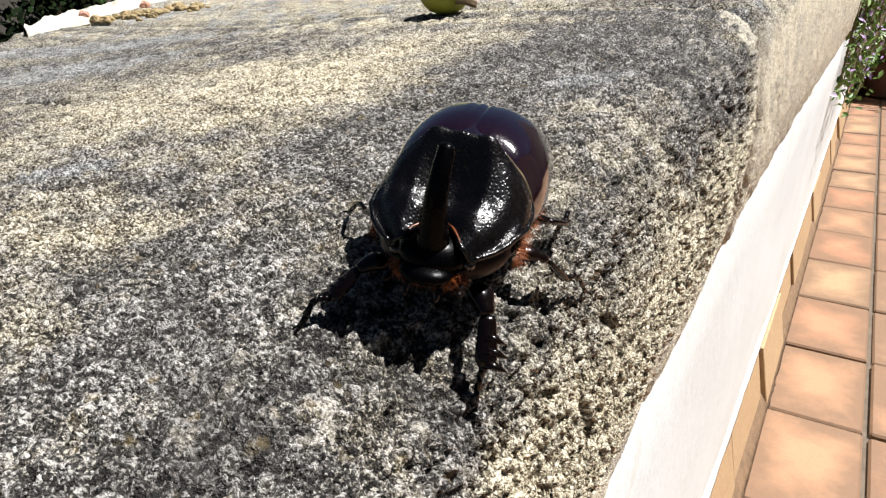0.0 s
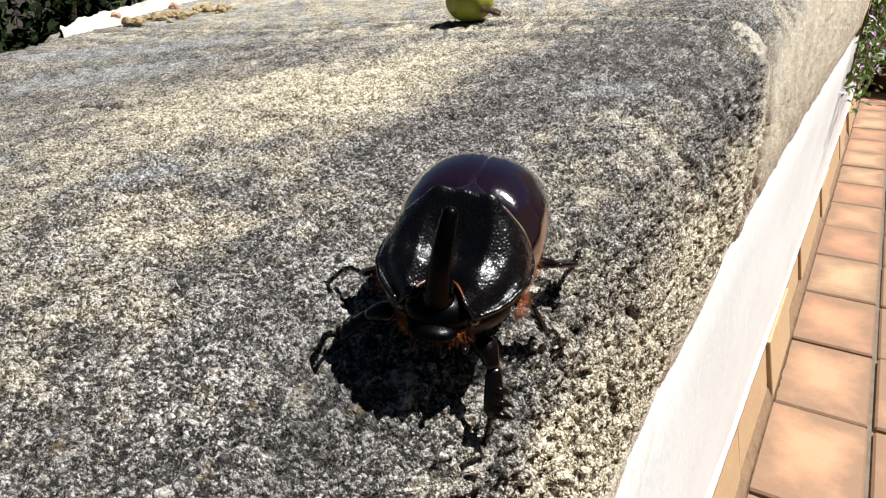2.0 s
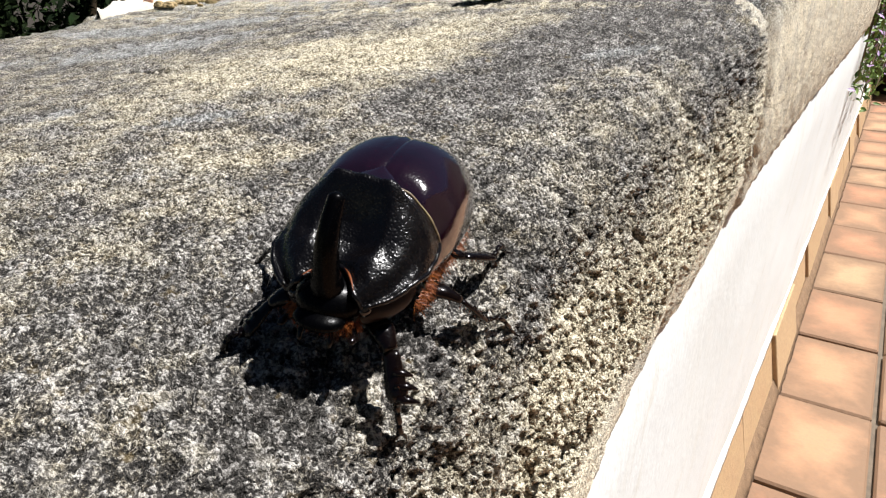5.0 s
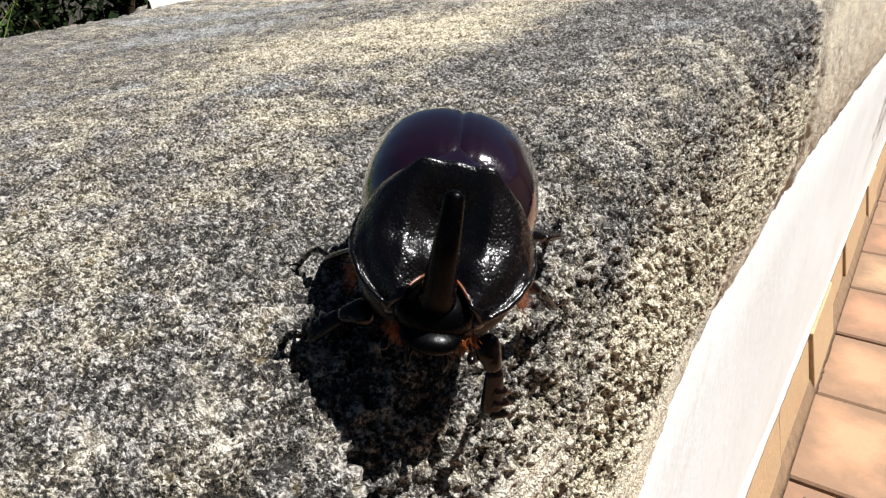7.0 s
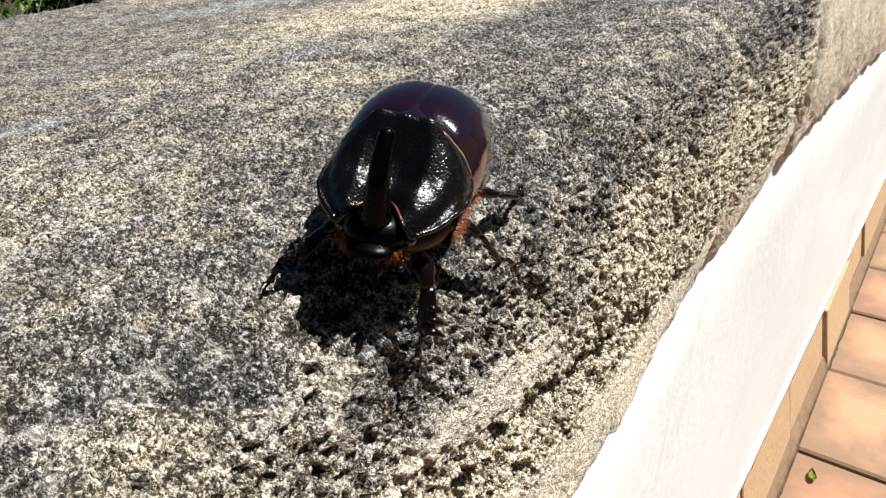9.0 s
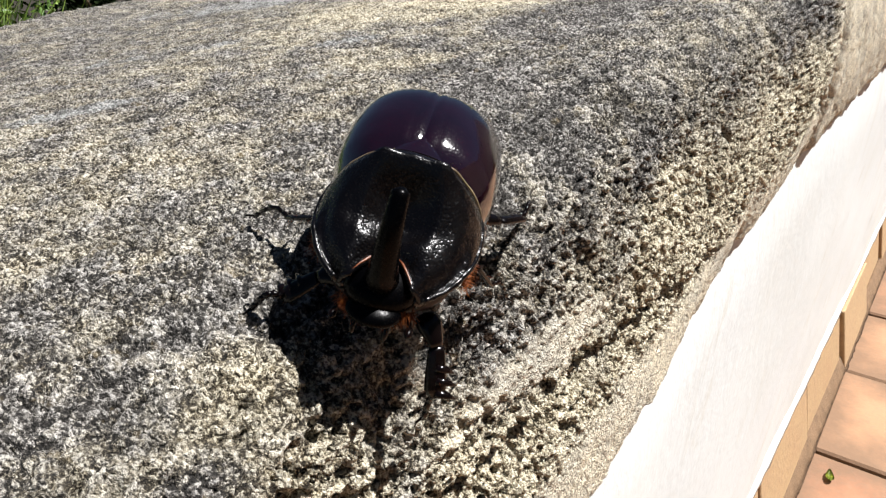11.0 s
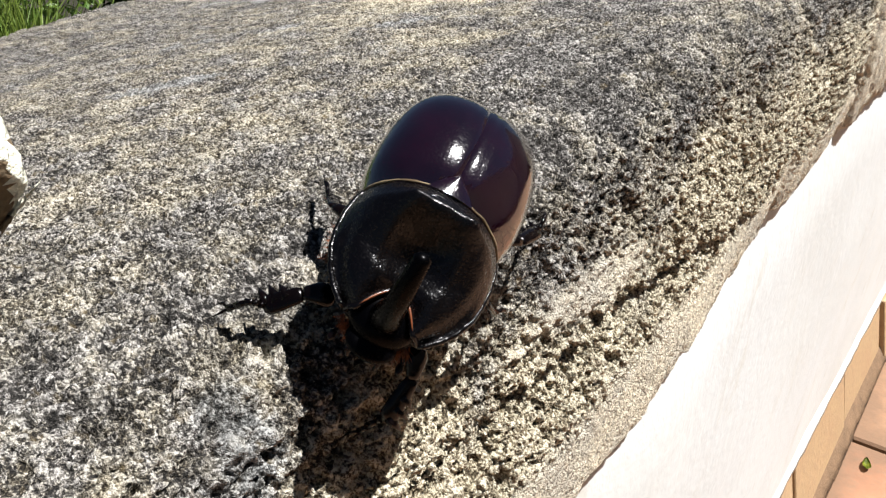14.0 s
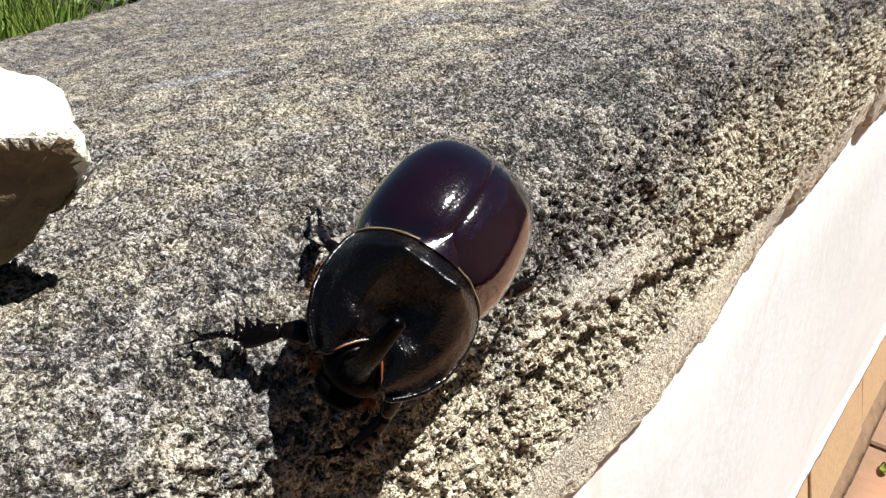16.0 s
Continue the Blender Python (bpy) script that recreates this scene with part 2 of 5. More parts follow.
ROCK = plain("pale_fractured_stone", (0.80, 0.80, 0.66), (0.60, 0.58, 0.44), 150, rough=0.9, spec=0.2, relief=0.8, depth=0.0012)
SHELL = shell_material("black_pronotum_cuticle", (0.0008, 0.0006, 0.0008), (0.002, 0.0015, 0.0017), 0.26, 0.0, 1.0, 0.00012, 3300, 0.5, 1.42, 0.1)
RIM = shell_material("black_rim_cuticle", (0.0008, 0.0006, 0.0008), (0.002, 0.0015, 0.0017), 0.24, 0.0, 1.0, 0.0001, 2600, 0.5, 1.4, 0.1)
HORN = shell_material("black_horn_cuticle", (0.0003, 0.0003, 0.0005), (0.0008, 0.0008, 0.001), 0.27, 0.0, 0.5, 0.00005, 2400, 0.5, 1.16, 0.1)
ELYTRA = shell_material("burgundy_wing_case", (0.0032, 0.0003, 0.002), (0.009, 0.0006, 0.0036), 0.12, 1.0, 0.6, 0.00006, 2600, 0.5, 1.4, 0.1, 2.0)
LIMB = shell_material("black_brown_limb", (0.0012, 0.0007, 0.0007), (0.004, 0.0017, 0.0014), 0.18, 0.0, 0.5, 0.0001, 1800, 0.5, 1.33, 0.1)
BELLY = plain("brown_underside", (0.010, 0.004, 0.0025), (0.02, 0.008, 0.004), 300, rough=0.5, relief=0.3, depth=0.0002)
HAIR = leaf_material("rust_orange_bristle", (0.09, 0.018, 0.005), (0.32, 0.095, 0.018))
RUST = plain("rust_orange_cuticle", (0.19, 0.052, 0.013), (0.05, 0.012, 0.004), 500, rough=0.35, spec=0.5, relief=0.2, depth=0.0001)
MARGIN = plain("ochre_margin", (0.26, 0.20, 0.115), (0.07, 0.045, 0.025), 700, rough=0.45, relief=0.3, depth=0.0001)
EYE_GLOSS = shell_material("eye_gloss", (0.006, 0.004, 0.004), (0.01, 0.006, 0.006), 0.12, 0.8, 0.1, 0.00005, 3000)

# ---- mesh helpers ----


def part(name, bm, mat, parent=None, label=""):
    me = bpy.data.meshes.new(name)
    bm.to_mesh(me)
    bm.free()
    ob = new(name, me)
    me.materials.append(mat)
    if parent:
        ob.parent = parent
    if label:
        ob["label"] = label
    return ob


def smooth(ob):
    for p in ob.data.polygons:
        p.use_smooth = True
    return ob


def grid_bm(pts, closed_u=False):
    """A quad sheet from an array of points, rows by columns; closed_u joins the last column to the first."""
    bm = bmesh.new()
    rows, cols = len(pts), len(pts[0])
    vs = [[bm.verts.new(p) for p in r] for r in pts]
    for i in range(rows - 1):
        for j in range(cols if closed_u else cols - 1):
            k = (j + 1) % cols
            bm.faces.new((vs[i][j], vs[i][k], vs[i + 1][k], vs[i + 1][j]))
    return bm, vs


def tube_bm(path, radii, n=10, flat=1.0, bm=None):
    """A tapered tube along a path, its ends closed."""
    bm = bm or bmesh.new()
    path = [Vector(p) for p in path]
    rings = []
    side = None
    for i, p in enumerate(path):
        d = (path[min(i + 1, len(path) - 1)] - path[max(i - 1, 0)]).normalized()
        if side is None:
            side = d.cross(Vector((0, 0, 1)))
            if side.length < 0.1:
                side = d.cross(Vector((1, 0, 0)))
        side = (side - d * side.dot(d)).normalized()
        up = side.cross(d)
        rings.append([bm.verts.new(p + float(radii[i]) * (math.cos(a) * side + flat * math.sin(a) * up)) for a in (2 * math.pi * k / n for k in range(n))])
    for a, b in zip(rings, rings[1:]):
        for k in range(n):
            bm.faces.new((a[k], a[(k + 1) % n], b[(k + 1) % n], b[k]))
    bm.faces.new(rings[0][::-1])
    bm.faces.new(rings[-1])
    return bm


def curve_points(pts, n):
    """A smooth line through pts."""
    pts = [Vector(p) for p in pts]
    out = []
    for i in range(n):
        s = i / (n - 1) * (len(pts) - 1)
        k = min(int(s), len(pts) - 2)
        u = s - k
        p0, p1, p2, p3 = pts[max(k - 1, 0)], pts[k], pts[k + 1], pts[min(k + 2, len(pts) - 1)]
        out.append(0.5 * (2 * p1 + (p2 - p0) * u + (2 * p0 - 5 * p1 + 4 * p2 - p3) * u * u + (3 * p1 - p0 - 3 * p2 + p3) * u ** 3))
    return out


def ball_bm(centre, radii, nu=16, nv=10, bm=None):
    bm = bm or bmesh.new()
    c, r = Vector(centre), radii
    rows = [[bm.verts.new(c + Vector((r[0] * math.cos(u) * math.cos(w), r[1] * math.sin(u) * math.cos(w), r[2] * math.sin(w))))
             for u in (2 * math.pi * i / nu for i in range(nu))] for w in (math.pi * (j / nv - 0.5) for j in range(1, nv))]
    lo, hi = bm.verts.new(c - Vector((0, 0, r[2]))), bm.verts.new(c + Vector((0, 0, r[2])))
    for a, b in zip(rows, rows[1:]):
        for k in range(nu):
            bm.faces.new((a[k], a[(k + 1) % nu], b[(k + 1) % nu], b[k]))
    for k in range(nu):
        bm.faces.new((rows[0][(k + 1) % nu], rows[0][k], lo))
        bm.faces.new((rows[-1][k], rows[-1][(k + 1) % nu], hi))
    return bm


def box_bm(x0, y0, z0, x1, y1, z1, bevel=0.0, bm=None):
    bm = bm or bmesh.new()
    g = bmesh.ops.create_cube(bm, size=1.0)["verts"]
    for v in g:
        v.co = Vector(((x0 + x1) / 2 + v.co.x * (x1 - x0), (y0 + y1) / 2 + v.co.y * (y1 - y0), (z0 + z1) / 2 + v.co.z * (z1 - z0)))
    if bevel:
        bmesh.ops.bevel(bm, geom=list({e for v in g for e in v.link_edges}), offset=bevel, segments=2, affect="EDGES")
    return bm


def lattice(px, py, pz, seed):
    """Smooth value noise of numpy arrays, 0 to 1."""
    ix, iy, iz = np.floor(px).astype(np.int64), np.floor(py).astype(np.int64), np.floor(pz).astype(np.int64)
    fx, fy, fz = px - ix, py - iy, pz - iz
    fx, fy, fz = (f * f * (3 - 2 * f) for f in (fx, fy, fz))

    def h(a, b, c):
        n = (a * 374761393 + b * 668265263 + c * 2147483647 + seed * 1274126177) & 0xFFFFFFFF
        n = ((n ^ (n >> 13)) * 1274126177) & 0xFFFFFFFF
        n = ((n ^ (n >> 16)) * 2246822519) & 0xFFFFFFFF
        return ((n ^ (n >> 15)) & 0xFFFFFF) / 16777215.0

    out = 0
    for a in (0, 1):
        for b in (0, 1):
            for c in (0, 1):
                w = (fx if a else 1 - fx) * (fy if b else 1 - fy) * (fz if c else 1 - fz)
                out = out + w * h(ix + a, iy + b, iz + c)
    return out


SPIN = np.array(Euler((0.7, 0.5, 0.9)).to_matrix())


def fractal(x, y, z, scale, octaves, seed, gain=0.5):
    """Octaves of value noise, each turned against the last so that no grid shows."""
    out, amp, tot = 0, 1.0, 0
    for o in range(octaves):
        x, y, z = (r[0] * x + r[1] * y + r[2] * z for r in SPIN)
        f = scale * 2 ** o
        out = out + amp * lattice(x * f, y * f, z * f, seed + o)
        tot += amp
        amp *= gain
    return out / tot


# ---- the wall: coping stones, limewashed wall, skirting ----
FLOOR = -0.441
FACE = -0.0235                                 # plane of the coping's side
WALL = -0.0202                                 # plane of the limewash


def top_height(x, y):
    """The coping's worn top: it climbs slowly along the wall and falls to the garden side."""
    y = np.where(y > 0.22, 0.22 + 0.16 * (1 - np.exp(-(y - 0.22) / 0.16)), np.where(y < -0.12, -0.12 - 0.12 * (1 - np.exp((y + 0.12) / 0.12)), y))
    x = np.minimum(x, -0.02)
    x = np.where(x < -0.18, -0.18 - 0.06 * (1 - np.exp((np.minimum(x, -0.18) + 0.18) / 0.06)), x)
    return -0.00108 + -0.02630 * x + 0.13382 * y + 0.04937 * y * y + -0.32585 * x * x + 0.01721 * x * y


def back_edge(y):
    """The edge of the coping on the garden side, its line shaped to fit the camera's view."""
    return np.interp(y, [-0.1, 0.0, 0.05, 0.10, 0.125, 0.164, 0.183, 0.2, 0.3], [-0.295, -0.312, -0.334, -0.347, -0.338, -0.322, -0.343, -0.35, -0.37])


def bottom_height(y):
    return np.interp(y, [-0.4, 0.0, 0.045, 0.07, 0.10, 0.12, 0.14, 0.16, 0.18, 0.25, 0.40, 2.5], [-0.084, -0.061, -0.057, -0.056, -0.054, -0.049, -0.0475, -0.0465, -0.0435, -0.039, -0.035, -0.033])


def wall_face(y):
    """Where the limewash stands under the coping: further back along the wall."""
    return np.interp(y, [0.05, 0.10], [WALL, WALL - 0.0063])


def steps(a, b, centre, fine, grow, coarse):
    """Stations from a to b: closely set round centre, wider away from it."""
    out, p = [], centre
    while p < b:
        out.append(p)
        p += min(coarse, fine + grow * max(0.0, p - centre - 0.07))
    out.append(b)
    left, p = [], centre
    while p > a:
        p -= min(coarse, fine + grow * max(0.0, centre - p - 0.07))
        left.append(max(p, a))
    return np.array(left[::-1] + out)


BASE_CRUST = {5: 0.5, 1: 0.62, 2: 0.2, 3: 0.2, 4: 0.2, 6: -0.1}
# on the near slab: x, y, half length, half width, turn in degrees
HOLLOWS = ((-0.176, 0.100, 0.011, 0.0022, 2), (-0.114, 0.097, 0.0035, 0.0015, 10), (-0.104, 0.098, 0.0055, 0.0012, 5), (-0.070, 0.108, 0.006, 0.0018, 25),
           (-0.036, 0.141, 0.0035, 0.0015, 40), (-0.034, 0.172, 0.004, 0.0015, 30))
# strength before each: the crust gone, and a pale film over it
BARE = ((0.52, -0.120, 0.112, 0.048, 0.036, 35), (0.35, -0.095, 0.160, 0.03, 0.012, 10), (0.3, -0.079, 0.052, 0.012, 0.005, 35), (0.3, -0.022, -0.032, 0.012, 0.008, 30), (0.25, -0.046, 0.134, 0.014, 0.005, 45))
FILM = ((0.5, -0.111, 0.063, 0.012, 0.004, 40), (0.95, -0.045, 0.134, 0.016, 0.005, 45), (0.5, -0.23, 0.13, 0.05, 0.018, 30), (0.5, -0.26, 0.165, 0.06, 0.012, 20), (0.7, -0.130, 0.001, 0.016, 0.006, 60),
        (0.4, -0.094, -0.006, 0.014, 0.004, 50), (0.5, -0.028, -0.058, 0.014, 0.008, 40), (0.4, -0.019, -0.048, 0.010, 0.006, 40), (0.4, -0.10, 0.03, 0.03, 0.008, 45), (0.35, -0.17, 0.05, 0.03, 0.01, 40))


def ellipse(x, y, cx, cy, along, across, turn):
    """1 in the middle of a turned ellipse, fading to 0 round it."""
    c, s = math.cos(radians(turn)), math.sin(radians(turn))
    u, w = ((x - cx) * c + (y - cy) * s) / along, ((y - cy) * c - (x - cx) * s) / across
    return np.exp(-(u * u + w * w) ** 2)


def coping_stone(name, y0, y1, centre, fine, label, seed, category="coping stone", group="coping stones along the wall"):
    ys = steps(y0, y1, min(max(centre, y0), y1), fine, 0.012, 0.02)
    R = 0.013
    back = -0.46
    # distances along the section: the top from the garden side, the arris, the side, the bed
    tops = -steps(0.0, -back + FACE - R, 0.0, fine, 0.02, 0.012)[::-1]
    n_arc = max(6, int(R * 1.57 / fine))
    n_side = max(8, int(0.075 / (fine * 1.3)))
    arc_u = np.linspace(0, 1, n_arc + 1)[1:]
    side_u = np.linspace(0, 1, n_side + 1)[1:]
    Y = ys[:, None]
    wob = (fractal(ys * 0 + 3.1, ys, ys * 0, 14, 3, seed + 40) - 0.5) * 0.006
    edge = FACE + wob[:, None]
    topx = (edge - R) + tops[None, :]
    T = topx, Y + 0 * topx, top_height(topx, Y + 0 * topx)
    ragged = back_edge(Y + 0 * topx) + 0.012 * (fractal(topx, Y + 0 * topx, 0 * topx, 60, 3, seed + 80) - 0.5)
    fall = np.clip((ragged - topx) / 0.03, 0, 1)
    T = T[0], T[1], T[2] - 0.06 * fall * fall * (3 - 2 * fall)
    tz = top_height(edge - R, Y)
    ax, az = edge - R + R * np.sin(arc_u * math.pi / 2)[None, :], tz - R + R * np.cos(arc_u * math.pi / 2)[None, :]
    bz = bottom_height(ys)[:, None] + ((fractal(ys * 0, ys, ys * 0 + 9, 40, 4, seed + 60, 0.7) - 0.5) * (0.015 if seed in (1, 5) else 0.005))[:, None]
    sz = (tz - R) + (bz - tz + R) * side_u[None, :]
    foot = wall_face(ys)[:, None] - 0.0001
    sx = edge + (foot - edge) * side_u[None, :] ** 2 + 0.0022 * np.sin(side_u[None, :] * math.pi) + 0 * sz
    bedx = np.concatenate([foot - 0.003, foot - 0.006, edge * 0 - 0.2, edge * 0 + back], 1)
    bedz = np.concatenate([bz - 0.001, bz - 0.002, bz - 0.002, bz * 0 + np.minimum(bz - 0.02, top_height(back, Y) - 0.10)], 1)
    X = np.concatenate([T[0], ax, sx, bedx], 1)
    Z = np.concatenate([T[2], az, sz, bedz], 1)
    YY = Y + 0 * X
    nt, na, ns = tops.size, n_arc, n_side
    # outward ways of the section
    nx, nz = np.zeros_like(X), np.zeros_like(X)
    nz[:, :nt] = 1
    nx[:, nt:nt + na], nz[:, nt:nt + na] = np.sin(arc_u * math.pi / 2), np.cos(arc_u * math.pi / 2)
    nx[:, nt + na:nt + na + ns] = 1
    # relief: waves, clumps, grains, pits; rougher on the arris and side
    g = np.concatenate([np.clip(1 + tops / 0.03, 0, 1), np.ones(na + ns), np.zeros(4)])[None, :] ** 1.5
    live = np.concatenate([np.ones(nt + na + ns), np.zeros(4)])[None, :]
    down = np.clip((tz - Z) / (tz - bz), 0, 1)
    first = seed == 1
    big = fractal(X, YY, Z, 40, 3, seed) - 0.5
    mid = fractal(X, YY, Z, 360, 3, seed + 7, 0.75) - 0.5
    small = fractal(X, YY, Z, 1150, 2, seed + 17, 0.8) - 0.5
    hole = np.clip((fractal(X, YY, Z, 620, 3, seed + 27, 0.65) - 0.60) / 0.12, 0, 1)
    crater = np.clip((fractal(X, YY, Z, 95, 4, seed + 33, 0.62) - 0.64) / 0.08, 0, 1)
    hollow = sum(ellipse(X, YY, *h) for h in HOLLOWS) * (Z > tz - 0.02) if first else 0 * X
    hollow = np.clip(hollow * 1.6 + 1.4 * mid, 0, 1) * (hollow > 0.15)
    smear = np.clip((down - 0.70) / 0.10 + 1.6 * (fractal(X * 0.6, YY * 0.6, Z, 70, 4, seed + 90, 0.6) - 0.5) + 0.8 * mid, 0, 1) * (X > -0.045)
    smear = np.maximum(smear, np.clip(1.2 * ellipse(down, YY, 0.40, 0.010, 0.07, 0.018, 8) + 1.5 * mid - 0.15, 0, 0.8) * (X > -0.045) * (1.0 if first else 0.0))
    smear = np.maximum(smear, 0.7 * np.clip((YY - 0.188) / 0.006 + 6 * mid, 0, 1) * (X > -0.034) * (1.0 if first else 0.0))
    smear = smear if seed in (1, 5) else np.maximum(smear, np.clip((down - 0.05) / 0.12, 0, 1) * (X > -0.045))
    rough = 1 - 0.8 * smear if first else 0.55 + 0 * X
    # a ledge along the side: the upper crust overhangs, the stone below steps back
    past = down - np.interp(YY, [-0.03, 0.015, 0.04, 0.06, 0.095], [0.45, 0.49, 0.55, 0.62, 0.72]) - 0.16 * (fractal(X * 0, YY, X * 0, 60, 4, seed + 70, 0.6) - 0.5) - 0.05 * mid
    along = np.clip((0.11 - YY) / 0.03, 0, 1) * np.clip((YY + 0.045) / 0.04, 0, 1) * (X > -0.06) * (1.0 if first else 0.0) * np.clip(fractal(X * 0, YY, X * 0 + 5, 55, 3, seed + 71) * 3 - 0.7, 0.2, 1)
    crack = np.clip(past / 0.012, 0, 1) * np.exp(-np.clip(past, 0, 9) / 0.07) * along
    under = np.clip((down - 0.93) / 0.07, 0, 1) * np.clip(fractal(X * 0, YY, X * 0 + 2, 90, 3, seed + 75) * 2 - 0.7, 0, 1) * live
    worn = 1 + 0.5 * np.clip((YY - 0.04) / 0.06, 0, 1)
    lift = live * rough * (big * (0.0012 + 0.0024 * g) + mid * (0.0009 + 0.0004 * g) + small * (0.0016 + 0.0008 * g) - hole * (0.0007 + 0.0005 * g) * worn - crater * (0.0003 + 0.0007 * g) - hollow * 0.003)
    lift = lift - live * (crack * 0.0042 + under * 0.0012)
    lift = lift * np.clip((YY - y0) / 0.004, 0.1, 1) * np.clip((y1 - YY) / 0.004, 0.1, 1)
    rim = np.clip(1 - np.minimum(YY - y0, y1 - YY) / 0.006, 0, 1) ** 2 * 0.004 * live
    X, Z = X + nx * (lift - rim), Z + nz * (lift - rim)
    rows, ncol = X.shape
    co = np.stack([X, YY, Z], -1).reshape(-1, 3)
    idx = np.arange(rows * ncol).reshape(rows, ncol)
    a, b = idx[:-1], idx[1:]
    nxt = np.roll(np.arange(ncol), -1)
    quads = np.stack([a, b, b[:, nxt], a[:, nxt]], -1).reshape(-1, 4)
    me = bpy.data.meshes.new(name)
    me.vertices.add(len(co))
    me.vertices.foreach_set("co", co.ravel())
    ends = [idx[0].tolist(), idx[-1][::-1].tolist()]
    nq = len(quads)
    loops = np.concatenate([quads.ravel(), np.array(ends[0]), np.array(ends[1])])
    me.loops.add(len(loops))
    me.loops.foreach_set("vertex_index", loops)
    me.polygons.add(nq + 2)
    me.polygons.foreach_set("loop_start", np.concatenate([np.arange(nq) * 4, [nq * 4, nq * 4 + ncol]]))
    me.polygons.foreach_set("use_smooth", np.concatenate([np.ones(nq, bool), [False, False]]))
    me.update(calc_edges=True)
    me.validate()
    seam = np.exp(-((YY - 0.1845 - 0.02 * mid) / 0.0042) ** 2) * (X < -0.026) * first
    side = np.clip((down - 0.13 + 0.3 * big) / 0.5, 0, 1) * (X > -0.06)
    crust = (BASE_CRUST[seed] - (0.95 + 0.5 * np.clip((YY - 0.03) / 0.09, 0, 1)) * side + 0.06 * np.clip((-X - 0.13) / 0.1, 0, 1) - 0.10 * np.clip((YY - 0.16) / 0.1, 0, 1)
             + np.interp(YY, [-0.05, -0.02, 0.03, 0.06, 0.115, 0.145], [0.0, 0.13, 0.27, 0.05, 0.05, 0.55]) * np.exp(-((X + 0.040) / 0.024) ** 2) * (1 - side)
             + 0.32 * np.exp(-((X + 0.064) / 0.018) ** 2) * np.clip((YY - 0.05) / 0.03, 0, 1) - 0.55 * seam
             - (sum(w * ellipse(X, YY, *e) for w, *e in BARE) if first else 0))
    film = (-0.27 + 0.42 * np.clip((-X - 0.08) / 0.12, 0, 1) + sum(1.4 * w * ellipse(X, YY, *e) for w, *e in FILM) if first else 0.5 + 0 * X) - 0.5 * side + 0.5 * seam - 0.35 * np.exp(-((X + 0.048) / 0.02) ** 2)
    relief = np.clip((mid * 0.9 + small * 0.7) * 4 * live, -1, 1)
    # pit: how much painted shade each recess and the lower lip gets
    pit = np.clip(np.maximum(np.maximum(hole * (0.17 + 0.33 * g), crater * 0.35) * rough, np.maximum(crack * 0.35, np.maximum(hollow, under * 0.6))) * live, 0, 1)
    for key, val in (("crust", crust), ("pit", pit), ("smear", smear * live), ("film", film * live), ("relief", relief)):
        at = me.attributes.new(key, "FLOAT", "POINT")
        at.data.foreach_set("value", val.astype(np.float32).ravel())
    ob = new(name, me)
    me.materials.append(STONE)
    return tagged(ob, label, category, group)


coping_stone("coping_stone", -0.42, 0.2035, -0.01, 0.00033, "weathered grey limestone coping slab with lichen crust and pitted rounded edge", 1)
coping_stone("coping_stone", -0.9, -0.424, -0.424, 0.004, "weathered grey limestone coping slab near the end of the wall", 5)
coping_stone("mortar_joint", 0.2015, 0.2090, 0.205, 0.001, "pale cream mortar joint between two coping slabs", 6, "mortar", "")
coping_stone("coping_stone", 0.207, 0.95, 0.21, 0.0014, "weathered pale limestone coping slab further along the white wall", 2)
coping_stone("coping_stone", 0.955, 1.9, 0.96, 0.004, "weathered pale limestone coping slab beside the trailing plant", 3)
coping_stone("coping_stone", 1.905, 3.83, 1.92, 0.012, "weathered pale limestone coping slab near the far end of the wall", 4)


def garden_wall():
    ys = np.concatenate([np.arange(-0.9, 2.0, 0.02), np.arange(2.0, 3.86, 0.1)])
    pts = []
    for y in ys:
        top, face = float(bottom_height(y)) + 0.012, float(wall_face(y))
        col = [(-0.42, y, FLOOR - 0.02), (-0.42, y, top - 0.05), (-0.2, y, top - 0.012), (face - 0.004, y, top)]
        for k in range(1, 25):
            z = top + (FLOOR - 0.02 - top) * k / 24
            x = face - 0.004 + 0.004 * min(1, k / 2) + (WALL - 0.0325 - face) * (k / 24) + 0.0025 * min(1, k / 6) * (noise.noise((y * 7, z * 7, 1.3)) + 0.4 * noise.noise((y * 31, z * 31, 5)))
            col.append((x, y, z))
        pts.append(col)
    bm, vs = grid_bm(pts, True)
    bm.faces.new(vs[0])
    bm.faces.new(vs[-1][::-1])
    bmesh.ops.recalc_face_normals(bm, faces=bm.faces)
    ob = smooth(part("wall_garden", bm, LIMEWASH))
    return tagged(ob, "low garden wall with glaring white limewash under the coping", "wall", "", "structure")


wall = garden_wall()
LEN = 0.1785


